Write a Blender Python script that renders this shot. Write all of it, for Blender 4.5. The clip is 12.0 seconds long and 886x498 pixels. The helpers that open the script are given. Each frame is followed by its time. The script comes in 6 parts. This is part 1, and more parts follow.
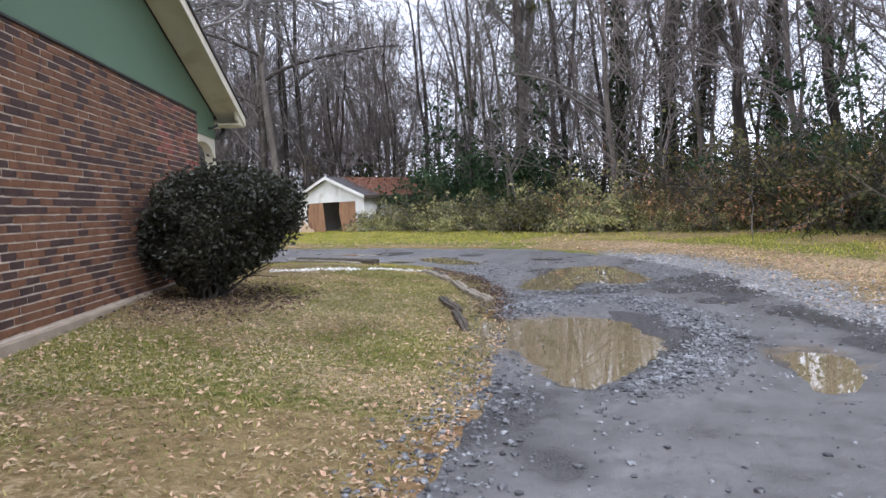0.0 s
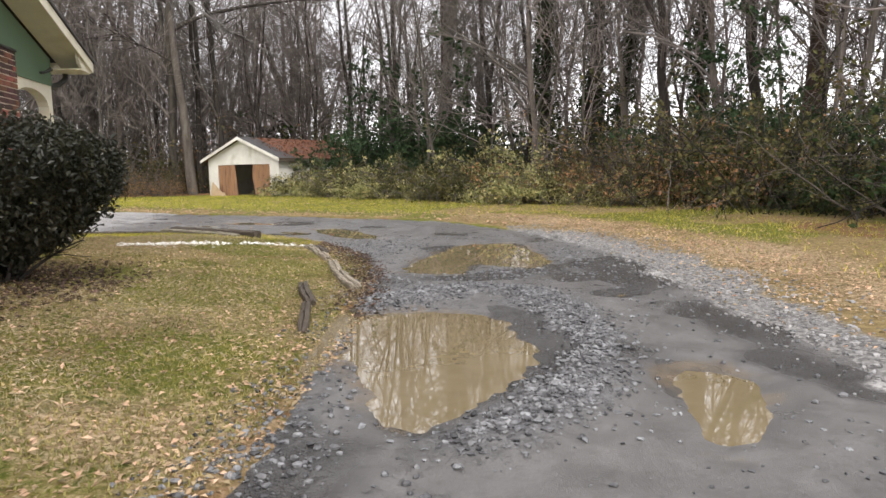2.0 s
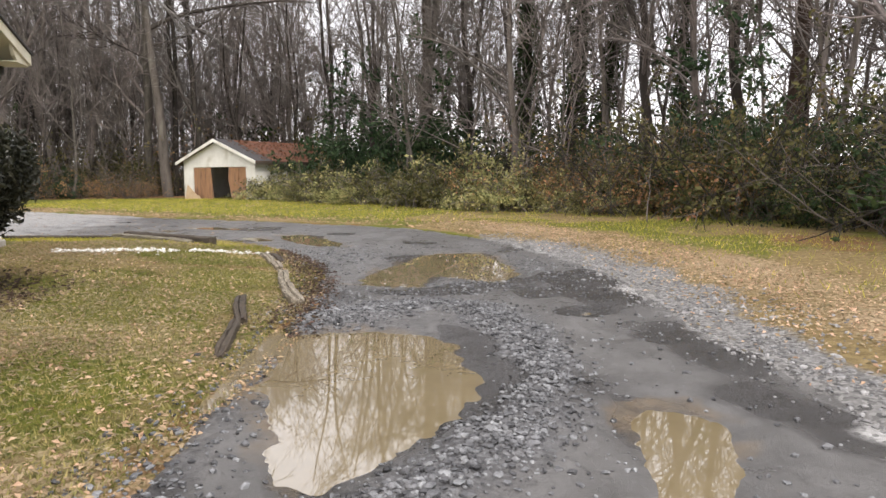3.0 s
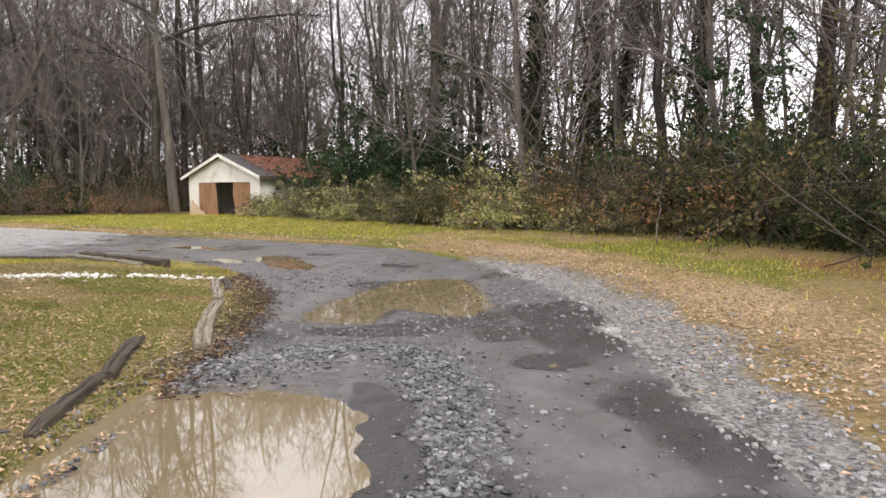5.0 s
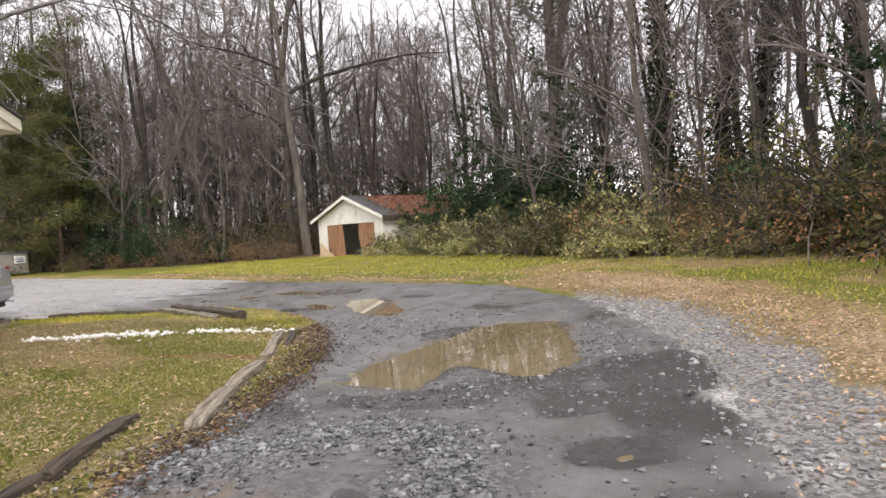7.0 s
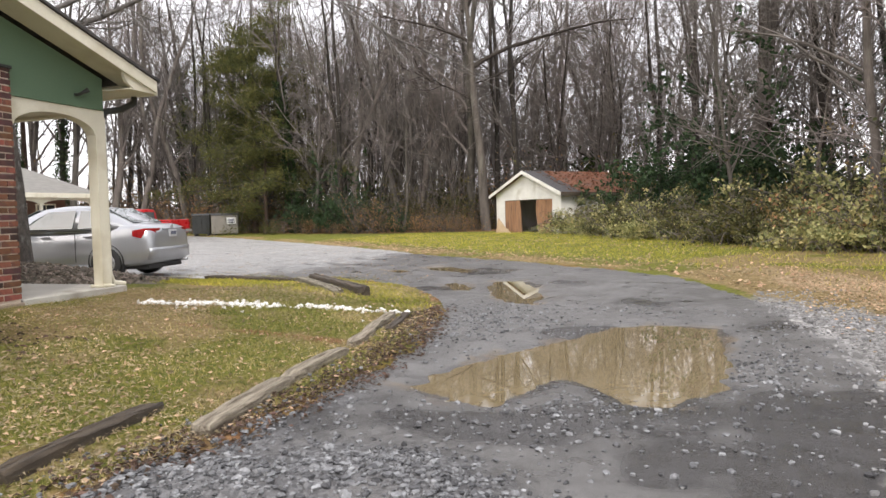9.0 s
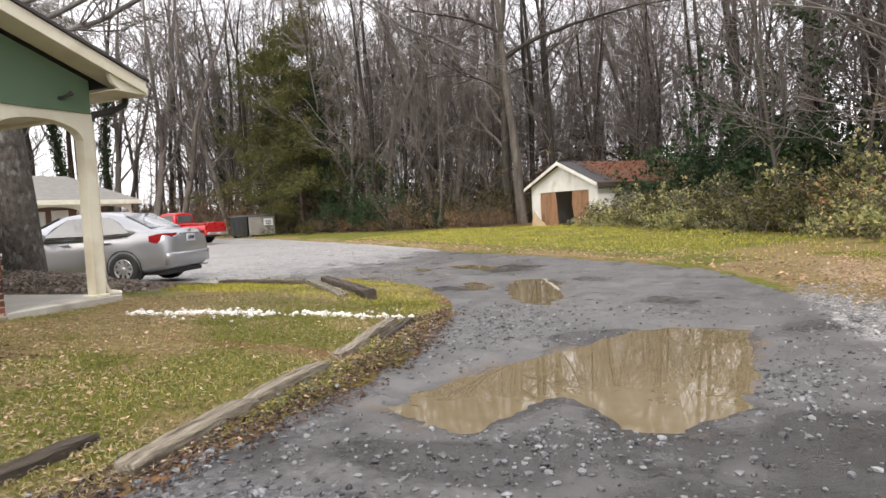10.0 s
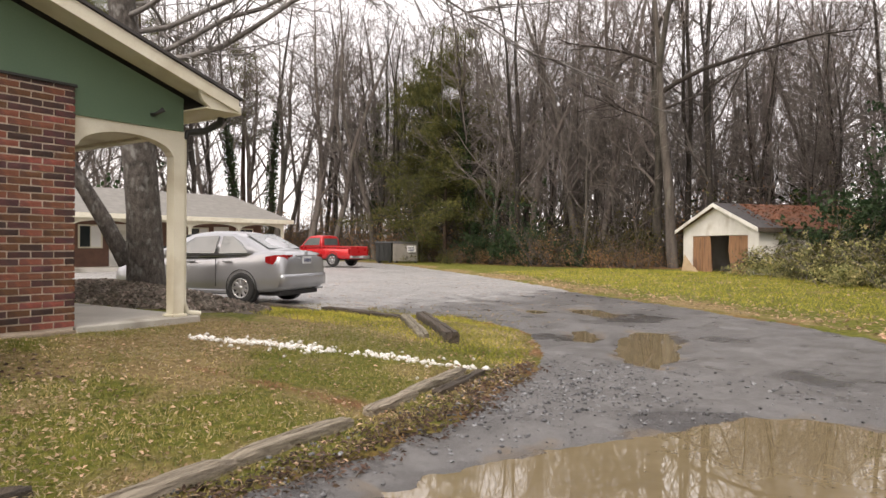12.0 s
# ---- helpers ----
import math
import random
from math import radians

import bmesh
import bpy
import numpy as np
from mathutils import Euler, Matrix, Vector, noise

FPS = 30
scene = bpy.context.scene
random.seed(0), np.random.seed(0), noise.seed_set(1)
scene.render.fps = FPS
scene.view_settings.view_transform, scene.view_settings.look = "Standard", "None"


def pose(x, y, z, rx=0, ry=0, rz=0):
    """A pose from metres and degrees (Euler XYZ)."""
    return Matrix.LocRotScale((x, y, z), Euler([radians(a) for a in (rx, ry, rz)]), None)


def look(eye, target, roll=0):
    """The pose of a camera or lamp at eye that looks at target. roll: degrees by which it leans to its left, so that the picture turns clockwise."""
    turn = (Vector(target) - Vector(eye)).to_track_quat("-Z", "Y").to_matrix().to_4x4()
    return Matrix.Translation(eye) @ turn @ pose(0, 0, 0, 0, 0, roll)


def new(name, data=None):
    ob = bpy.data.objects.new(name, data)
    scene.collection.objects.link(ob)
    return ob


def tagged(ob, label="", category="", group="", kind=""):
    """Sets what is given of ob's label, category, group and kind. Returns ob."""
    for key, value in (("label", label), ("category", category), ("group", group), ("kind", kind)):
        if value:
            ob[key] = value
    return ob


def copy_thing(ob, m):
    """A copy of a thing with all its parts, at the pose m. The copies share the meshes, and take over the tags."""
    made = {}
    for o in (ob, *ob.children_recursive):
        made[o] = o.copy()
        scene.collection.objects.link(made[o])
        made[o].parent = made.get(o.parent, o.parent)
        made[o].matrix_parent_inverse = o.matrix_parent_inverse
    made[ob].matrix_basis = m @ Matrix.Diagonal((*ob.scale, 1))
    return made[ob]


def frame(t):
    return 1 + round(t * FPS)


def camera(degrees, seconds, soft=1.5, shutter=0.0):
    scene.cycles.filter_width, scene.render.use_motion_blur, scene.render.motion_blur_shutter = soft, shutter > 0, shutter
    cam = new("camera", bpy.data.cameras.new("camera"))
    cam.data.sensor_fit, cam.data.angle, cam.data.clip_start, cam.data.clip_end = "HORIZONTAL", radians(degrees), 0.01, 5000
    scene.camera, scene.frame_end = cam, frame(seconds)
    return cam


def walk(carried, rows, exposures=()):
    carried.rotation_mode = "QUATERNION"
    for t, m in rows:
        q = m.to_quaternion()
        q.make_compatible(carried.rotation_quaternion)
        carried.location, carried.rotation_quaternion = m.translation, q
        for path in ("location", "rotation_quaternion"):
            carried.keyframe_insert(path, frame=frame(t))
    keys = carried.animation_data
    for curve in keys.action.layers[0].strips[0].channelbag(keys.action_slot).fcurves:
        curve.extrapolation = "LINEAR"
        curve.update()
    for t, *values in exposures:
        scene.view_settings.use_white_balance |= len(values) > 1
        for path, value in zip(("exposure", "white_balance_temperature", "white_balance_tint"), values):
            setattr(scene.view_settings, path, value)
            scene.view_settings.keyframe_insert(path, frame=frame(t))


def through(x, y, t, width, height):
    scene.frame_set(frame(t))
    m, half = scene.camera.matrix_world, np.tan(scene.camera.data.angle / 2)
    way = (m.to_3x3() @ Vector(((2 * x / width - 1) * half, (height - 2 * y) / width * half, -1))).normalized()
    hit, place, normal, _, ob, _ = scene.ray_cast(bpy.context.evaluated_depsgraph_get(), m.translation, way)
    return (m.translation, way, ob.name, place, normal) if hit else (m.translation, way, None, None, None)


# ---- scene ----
cam = camera(65.9, 12.0)
PATH = [
    (0, (0.737, 0.448, 1.184), (0.675, 2.444, 1.062), -2.7),
    (0.5, (0.975, 0.783, 1.21), (1.01, 2.779, 1.086), -0.7),
    (1, (1.134, 1.089, 1.201), (1.421, 3.064, 1.069), 0.5),
    (1.5, (1.272, 1.391, 1.208), (1.521, 3.365, 1.011), -1.5),
    (2, (1.445, 1.68, 1.21), (1.575, 3.663, 0.983), -1.1),
    (2.5, (1.573, 1.993, 1.214), (1.795, 3.965, 0.965), -2.5),
    (3, (1.801, 2.241, 1.203), (1.974, 4.222, 0.992), -0.3),
    (3.2, (1.884, 2.347, 1.211), (2.145, 4.313, 0.956), -0.9),
    (5, (2.56, 3.363, 1.218), (2.67, 5.353, 1.052), -0.2),
    (5.5, (2.697, 3.697, 1.216), (2.798, 5.683, 1.003), -1.0),
    (6, (2.942, 4.038, 1.194), (3.009, 6.021, 0.945), 0.3),
    (6.5, (3.129, 4.311, 1.228), (3.089, 6.309, 1.154), -0.2),
    (7, (3.283, 4.603, 1.208), (2.987, 6.58, 1.147), -3.8),
    (7.5, (3.443, 4.894, 1.227), (2.823, 6.795, 1.191), -1.8),
    (7.7, (3.469, 5.014, 1.214), (2.851, 6.916, 1.176), -0.8),
    (9.3, (3.728, 6.101, 1.179), (2.877, 7.907, 1.06), -1.7),
    (9.5, (3.741, 6.247, 1.187), (2.917, 8.065, 1.069), -2.9),
    (10, (3.845, 6.575, 1.183), (2.904, 8.336, 1.068), -3.1),
    (10.5, (3.88, 6.884, 1.195), (2.833, 8.586, 1.127), -1.4),
    (11, (3.866, 7.19, 1.207), (2.855, 8.916, 1.186), 0.1),
    (11.5, (3.945, 7.482, 1.212), (2.741, 9.079, 1.173), 0.6),
    (12, (3.954, 7.706, 1.203), (2.65, 9.223, 1.195), 0.3),
]
walk(cam, [(t, look(eye, target, roll)) for t, eye, target, roll in PATH], exposures=[(0, 0.76, 5600, 13), (0.5, 0.80, 6500, 10), (6.0, 0.78, 6600, 13), (9.5, 0.88, 6500, 11), (12, 0.66, 7000, 14)])
# ---------- world and light ----------
world = bpy.data.worlds.new("overcast_sky")
scene.world = world
world.use_nodes = True
wn, wl = world.node_tree.nodes, world.node_tree.links
sky = wn.new("ShaderNodeTexSky")
sky.sky_type, sky.sun_disc = "NISHITA", False
sky.sun_elevation, sky.sun_rotation = radians(38), radians(200)
sky.air_density, sky.dust_density = 1.0, 3.0
grey = wn.new("ShaderNodeMixRGB")
grey.inputs[0].default_value = 0.78
grey.inputs[2].default_value = (9.6, 9.4, 9.6, 1)
wl.new(sky.outputs[0], grey.inputs[1])
wl.new(grey.outputs[0], wn["Background"].inputs[0])
wn["Background"].inputs[1].default_value = 0.135
sun = new("sun", bpy.data.lights.new("sun", "SUN"))
sun.data.energy, sun.data.angle, sun.data.color = 1.1, radians(14), (1.0, 0.95, 0.88)
sun.matrix_world = look((6, -12, 14), (0, 0, 0))


# ---------- materials ----------
def surf(name, c1, c2, scale=4.0, rough=(0.7, 0.95), bump=0.3, fine=60.0, metal=0.0, vary=0.0, c3=None, spec=0.5, stretch=(1, 1, 1), island=False, coords="Object", dist=0.01):
    """A surface of two colours mixed by coarse and fine noise, with relief; c3 shows as sparse patches."""
    m = bpy.data.materials.new(name)
    m.use_nodes = True
    n, l = m.node_tree.nodes, m.node_tree.links
    b = n["Principled BSDF"]
    tc = n.new("ShaderNodeTexCoord")
    mp = n.new("ShaderNodeMapping")
    mp.inputs["Scale"].default_value = stretch
    l.new(tc.outputs[coords], mp.inputs[0])
    n1, n2 = n.new("ShaderNodeTexNoise"), n.new("ShaderNodeTexNoise")
    for q, s, d in ((n1, scale, 5.0), (n2, fine, 3.0)):
        q.inputs["Scale"].default_value, q.inputs["Detail"].default_value = s, d
        l.new(mp.outputs[0], q.inputs["Vector"])
    add = n.new("ShaderNodeMath")
    add.operation = "MULTIPLY_ADD"
    l.new(n2.outputs[0], add.inputs[0])
    add.inputs[1].default_value = 0.5
    l.new(n1.outputs[0], add.inputs[2])
    ramp = n.new("ShaderNodeMapRange")
    ramp.inputs[1].default_value, ramp.inputs[2].default_value = 0.5, 1.0
    l.new(add.outputs[0], ramp.inputs[0])
    mix = n.new("ShaderNodeMixRGB")
    mix.inputs[1].default_value, mix.inputs[2].default_value = (*c1, 1), (*c2, 1)
    l.new(ramp.outputs[0], mix.inputs[0])
    out = mix.outputs[0]
    if c3:
        n3 = n.new("ShaderNodeTexNoise")
        n3.inputs["Scale"].default_value, n3.inputs["Detail"].default_value = scale * 0.6, 6.0
        l.new(mp.outputs[0], n3.inputs["Vector"])
        r3 = n.new("ShaderNodeMapRange")
        r3.inputs[1].default_value, r3.inputs[2].default_value = 0.55, 0.7
        l.new(n3.outputs[0], r3.inputs[0])
        m3 = n.new("ShaderNodeMixRGB")
        l.new(r3.outputs[0], m3.inputs[0])
        l.new(out, m3.inputs[1])
        m3.inputs[2].default_value = (*c3, 1)
        out = m3.outputs[0]
    if vary:
        if island:
            src = n.new("ShaderNodeNewGeometry").outputs["Random Per Island"]
        else:
            src = n.new("ShaderNodeObjectInfo").outputs["Random"]
        hs = n.new("ShaderNodeHueSaturation")
        vr = n.new("ShaderNodeMapRange")
        vr.inputs[3].default_value, vr.inputs[4].default_value = 1 - vary, 1 + vary
        l.new(src, vr.inputs[0])
        l.new(vr.outputs[0], hs.inputs["Value"])
        hr = n.new("ShaderNodeMapRange")
        hr.inputs[3].default_value, hr.inputs[4].default_value = 0.5 + vary * 0.05, 0.5 - vary * 0.05
        l.new(src, hr.inputs[0])
        l.new(hr.outputs[0], hs.inputs["Hue"])
        l.new(out, hs.inputs["Color"])
        out = hs.outputs[0]
    l.new(out, b.inputs["Base Color"])
    rr = n.new("ShaderNodeMapRange")
    rr.inputs[1].default_value, rr.inputs[2].default_value = 0.3, 0.7
    rr.inputs[3].default_value, rr.inputs[4].default_value = rough
    l.new(n1.outputs[0], rr.inputs[0])
    l.new(rr.outputs[0], b.inputs["Roughness"])
    b.inputs["Metallic"].default_value = metal
    b.inputs["Specular IOR Level"].default_value = spec
    if bump:
        bp = n.new("ShaderNodeBump")
        bp.inputs["Strength"].default_value, bp.inputs["Distance"].default_value = bump, dist
        l.new(add.outputs[0], bp.inputs["Height"])
        l.new(bp.outputs[0], b.inputs["Normal"])
    return m


def leafy(name, c1, c2, vary=0.45, rough=0.6, through=0.25):
    """Leaves: colour by island, some light through the blade."""
    m = surf(name, c1, c2, 1.3, (rough, rough + 0.2), 0.0, 20.0, vary=vary, island=True, spec=0.25)
    n, l = m.node_tree.nodes, m.node_tree.links
    b = n["Principled BSDF"]
    tr = n.new("ShaderNodeBsdfTranslucent")
    mx = n.new("ShaderNodeMixShader")
    mx.inputs[0].default_value = through
    l.new(b.inputs["Base Color"].links[0].from_socket, tr.inputs[0])
    l.new(b.outputs[0], mx.inputs[1])
    l.new(tr.outputs[0], mx.inputs[2])
    l.new(mx.outputs[0], n["Material Output"].inputs[0])
    return m


M = {}
M["brick"] = surf("brick_fired", (0.14, 0.05, 0.029), (0.25, 0.098, 0.054), 9, (0.75, 0.95), 0.5, 90, vary=0.42, c3=(0.09, 0.04, 0.034))
M["brick_dark"] = surf("brick_dark", (0.035, 0.018, 0.018), (0.09, 0.04, 0.033), 9, (0.7, 0.9), 0.5, 90, vary=0.4)
M["mortar"] = surf("mortar", (0.45, 0.38, 0.30), (0.62, 0.53, 0.43), 6, (0.9, 1.0), 0.4, 120)
M["concrete"] = surf("concrete", (0.38, 0.36, 0.32), (0.52, 0.50, 0.45), 2, (0.75, 0.95), 0.3, 80, c3=(0.28, 0.26, 0.22))
M["siding"] = surf("green_paint", (0.092, 0.155, 0.095), (0.118, 0.185, 0.115), 1.2, (0.55, 0.75), 0.15, 70)
M["cream"] = surf("cream_paint", (0.66, 0.62, 0.49), (0.76, 0.73, 0.60), 2.5, (0.5, 0.75), 0.2, 60, c3=(0.56, 0.51, 0.38))
M["shingle"] = surf("dark_shingle", (0.035, 0.034, 0.036), (0.085, 0.08, 0.08), 7, (0.85, 1.0), 0.6, 90)
M["shingle_grey"] = surf("grey_shingle", (0.17, 0.165, 0.15), (0.25, 0.24, 0.22), 3, (0.85, 1.0), 0.5, 60)
M["dark"] = surf("dark_paint", (0.02, 0.022, 0.02), (0.04, 0.042, 0.04), 5, (0.4, 0.6), 0.1)
M["white"] = surf("old_white_paint", (0.60, 0.585, 0.53), (0.78, 0.77, 0.72), 1.6, (0.6, 0.85), 0.3, 40, c3=(0.45, 0.42, 0.34))
M["rust"] = surf("rusty_sheet", (0.085, 0.042, 0.028), (0.20, 0.078, 0.038), 2.6, (0.8, 0.95), 0.5, 25, c3=(0.09, 0.055, 0.035))
M["ply"] = surf("weathered_plywood", (0.22, 0.115, 0.06), (0.34, 0.19, 0.10), 1.5, (0.8, 0.95), 0.3, 30, stretch=(6, 6, 1), c3=(0.14, 0.08, 0.05))
M["card"] = surf("tan_board", (0.42, 0.30, 0.18), (0.55, 0.42, 0.28), 3, (0.8, 0.95), 0.2)
M["timber"] = surf("weathered_timber", (0.10, 0.08, 0.055), (0.44, 0.39, 0.30), 3.0, (0.8, 0.95), 0.9, 40, stretch=(12, 1, 12), c3=(0.08, 0.06, 0.04), vary=0.2, dist=0.02)
M["timber_dark"] = surf("wet_dark_timber", (0.035, 0.028, 0.022), (0.13, 0.10, 0.07), 3.0, (0.6, 0.9), 0.9, 40, stretch=(12, 1, 12), dist=0.02)
M["whitestone"] = surf("white_quartz", (0.66, 0.64, 0.60), (0.85, 0.84, 0.81), 9, (0.6, 0.85), 0.4, 60, vary=0.15)
M["stone"] = surf("crushed_granite", (0.032, 0.033, 0.036), (0.21, 0.213, 0.22), 8, (0.22, 0.5), 0.3, 90, vary=0.75, island=True)
M["bark"] = surf("grey_bark", (0.055, 0.047, 0.04), (0.165, 0.142, 0.123), 1.6, (0.85, 1.0), 0.8, 14, stretch=(3, 3, 0.5), vary=0.35, c3=(0.17, 0.155, 0.13), dist=0.03)
M["bark_dark"] = surf("dark_bark", (0.018, 0.015, 0.012), (0.055, 0.045, 0.037), 1.6, (0.85, 1.0), 0.8, 14, stretch=(3, 3, 0.5), vary=0.3, dist=0.03)
M["bark_red"] = surf("pine_bark", (0.035, 0.022, 0.016), (0.095, 0.06, 0.043), 1.6, (0.85, 1.0), 0.8, 14, stretch=(3, 3, 0.6), vary=0.25, dist=0.03)
M["twig"] = surf("twig_bark", (0.09, 0.078, 0.07), (0.23, 0.20, 0.182), 1.0, (0.85, 1.0), 0.0, 14, vary=0.35)
M["bark_near"] = surf("lichen_bark", (0.035, 0.03, 0.026), (0.16, 0.142, 0.125), 11.0, (0.85, 1.0), 1.0, 50, stretch=(1.2, 1.2, 0.7), c3=(0.27, 0.265, 0.25), dist=0.05)
M["ivy"] = leafy("ivy_leaf", (0.018, 0.036, 0.013), (0.045, 0.075, 0.024))
M["evergreen"] = leafy("evergreen_leaf", (0.02, 0.045, 0.02), (0.065, 0.105, 0.045))
M["pine"] = leafy("pine_needle", (0.034, 0.048, 0.017), (0.16, 0.155, 0.042))
M["brush"] = leafy("brush_leaf", (0.17, 0.20, 0.07), (0.46, 0.42, 0.19), vary=0.6)
M["vine"] = leafy("vine_leaf", (0.042, 0.052, 0.017), (0.15, 0.135, 0.048), vary=0.6)
M["brown"] = leafy("dead_leaf_brush", (0.15, 0.09, 0.042), (0.38, 0.24, 0.105), vary=0.6)
M["shrub"] = leafy("dark_shrub_leaf", (0.016, 0.019, 0.011), (0.05, 0.048, 0.028), rough=0.35)
M["shrub"].node_tree.nodes["Principled BSDF"].inputs["Specular IOR Level"].default_value = 0.5
M["grass"] = leafy("grass_blade", (0.125, 0.145, 0.026), (0.43, 0.36, 0.155))
M["grass_green"] = leafy("green_grass_blade", (0.25, 0.28, 0.03), (0.62, 0.53, 0.11))
M["leaf"] = leafy("fallen_leaf", (0.28, 0.195, 0.11), (0.62, 0.485, 0.32), vary=0.55)
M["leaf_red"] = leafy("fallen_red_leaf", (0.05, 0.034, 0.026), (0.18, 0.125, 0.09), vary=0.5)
M["mulch"] = surf("leaf_mulch", (0.10, 0.08, 0.06), (0.26, 0.215, 0.17), 5, (0.85, 1.0), 1.0, 40, dist=0.04)


def ground_material(name, road):
    """Ground by masks stored on the mesh: leaf, green, gravel, wet (0 to 1), broken up by noise."""
    m = bpy.data.materials.new(name)
    m.use_nodes = True
    n, l = m.node_tree.nodes, m.node_tree.links
    b = n["Principled BSDF"]
    tc = n.new("ShaderNodeTexCoord")

    def noise_of(scale, detail=5.0, rough=0.6):
        q = n.new("ShaderNodeTexNoise")
        q.inputs["Scale"].default_value, q.inputs["Detail"].default_value, q.inputs["Roughness"].default_value = scale, detail, rough
        l.new(tc.outputs["Object"], q.inputs["Vector"])
        return q.outputs[0]

    def ranged(src, a, c, lo=0.0, hi=1.0):
        q = n.new("ShaderNodeMapRange")
        q.inputs[1].default_value, q.inputs[2].default_value, q.inputs[3].default_value, q.inputs[4].default_value = a, c, lo, hi
        l.new(src, q.inputs[0])
        return q.outputs[0]

    def mixed(fac, a, c):
        q = n.new("ShaderNodeMixRGB")
        for k, v in ((0, fac), (1, a), (2, c)):
            if isinstance(v, tuple):
                q.inputs[k].default_value = (*v, 1)
            elif isinstance(v, float):
                q.inputs[k].default_value = v
            else:
                l.new(v, q.inputs[k])
        return q.outputs[0]

    def math_of(op, a, c):
        q = n.new("ShaderNodeMath")
        q.operation = op
        for k, v in ((0, a), (1, c)):
            if isinstance(v, float):
                q.inputs[k].default_value = v
            else:
                l.new(v, q.inputs[k])
        return q.outputs[0]

    def mask(key, src, spread=0.6):
        at = n.new("ShaderNodeAttribute")
        at.attribute_name = key
        s = math_of("ADD", at.outputs["Fac"], math_of("MULTIPLY", math_of("SUBTRACT", src, 0.5), spread * 2))
        return ranged(s, 0.35, 0.65)

    big, mid, fine, grit = noise_of(0.35), noise_of(2.2), noise_of(14, 6, 0.7), noise_of(75, 4, 0.75)
    vor = n.new("ShaderNodeTexVoronoi")
    vor.inputs["Scale"].default_value = 38
    l.new(tc.outputs["Object"], vor.inputs["Vector"])
    chip = vor.outputs["Color"]
    sep = n.new("ShaderNodeSeparateColor")
    l.new(chip, sep.inputs[0])
    if road:
        mud = mixed(ranged(mid, 0.3, 0.7), (0.092, 0.089, 0.085), (0.175, 0.17, 0.165))
        mud = mixed(math_of("MULTIPLY", ranged(fine, 0.5, 0.72), 0.6), mud, (0.05, 0.048, 0.046))
        mud = mixed(math_of("MULTIPLY", ranged(grit, 0.45, 0.7), 0.7), mud, (0.075, 0.073, 0.072))
        stone = mixed(sep.outputs[0], (0.025, 0.026, 0.028), (0.25, 0.25, 0.255))
        stone = mixed(ranged(fine, 0.4, 0.65), stone, (0.10, 0.098, 0.098))
        rocky = mask("gravel", fine)
        c = mixed(rocky, mud, stone)
        wetm = mask("wet", mid, 0.5)
        c = mixed(math_of("MULTIPLY", wetm, 0.8), c, (0.034, 0.032, 0.031))
        c = mixed(mask("pale", mid), c, mixed(sep.outputs[1], (0.17, 0.168, 0.163), (0.50, 0.49, 0.475)))
        c = mixed(mask("brown", mid), c, mixed(ranged(fine, 0.3, 0.7), (0.12, 0.085, 0.05), (0.20, 0.16, 0.11)))
        l.new(c, b.inputs["Base Color"])
        r = math_of("ADD", ranged(mid, 0.35, 0.65, 0.26, 0.5), math_of("MULTIPLY", rocky, 0.2))
        r = math_of("MULTIPLY", r, ranged(wetm, 0.0, 1.0, 1.0, 0.55))
        l.new(r, b.inputs["Roughness"])
        hgt = math_of("ADD", math_of("MULTIPLY", grit, 0.5), math_of("MULTIPLY", fine, 0.6))
        hgt = math_of("MULTIPLY", hgt, ranged(rocky, 0.0, 1.0, 0.36, 1.0))
        strength, d = 0.7, 0.035
    else:
        straw = mixed(ranged(fine, 0.35, 0.65), (0.17, 0.12, 0.05), (0.38, 0.285, 0.135))
        green = mixed(ranged(fine, 0.35, 0.65), (0.075, 0.095, 0.012), (0.23, 0.225, 0.04))
        c = mixed(mask("green", mid), straw, green)
        c = mixed(math_of("MULTIPLY", ranged(grit, 0.5, 0.7), 0.55), c, (0.06, 0.05, 0.026))
        lv = mixed(sep.outputs[0], (0.22, 0.15, 0.08), (0.56, 0.43, 0.275))
        c = mixed(mask("leaf", fine), c, lv)
        c = mixed(mask("pale", mid), c, mixed(sep.outputs[1], (0.12, 0.118, 0.115), (0.40, 0.39, 0.375)))
        c = mixed(mask("brown", mid), c, mixed(ranged(fine, 0.3, 0.7), (0.13, 0.07, 0.036), (0.34, 0.185, 0.09)))
        l.new(c, b.inputs["Base Color"])
        l.new(ranged(mid, 0.3, 0.7, 0.75, 1.0), b.inputs["Roughness"])
        b.inputs["Specular IOR Level"].default_value = 0.2
        hgt = math_of("ADD", grit, fine)
        strength, d = 0.8, 0.035
    bp = n.new("ShaderNodeBump")
    bp.inputs["Strength"].default_value, bp.inputs["Distance"].default_value = strength, d
    l.new(hgt, bp.inputs["Height"])
    l.new(bp.outputs[0], b.inputs["Normal"])
    return m


M["ground"], M["road"] = ground_material("yard_ground", False), ground_material("wet_gravel_road", True)
M["water"] = surf("muddy_water", (0.18, 0.142, 0.08), (0.235, 0.188, 0.11), 1.2, (0.0, 0.012), 0.012, 9, dist=0.003)
M["water"].node_tree.nodes["Principled BSDF"].inputs["IOR"].default_value = 2.4


# ---------- mesh helpers ----------
def mesh_of(name, verts, faces, smooth=False):
    me = bpy.data.meshes.new(name)
    me.from_pydata(verts, [], faces)
    me.update()
    if smooth:
        me.polygons.foreach_set("use_smooth", [True] * len(me.polygons))
    return me


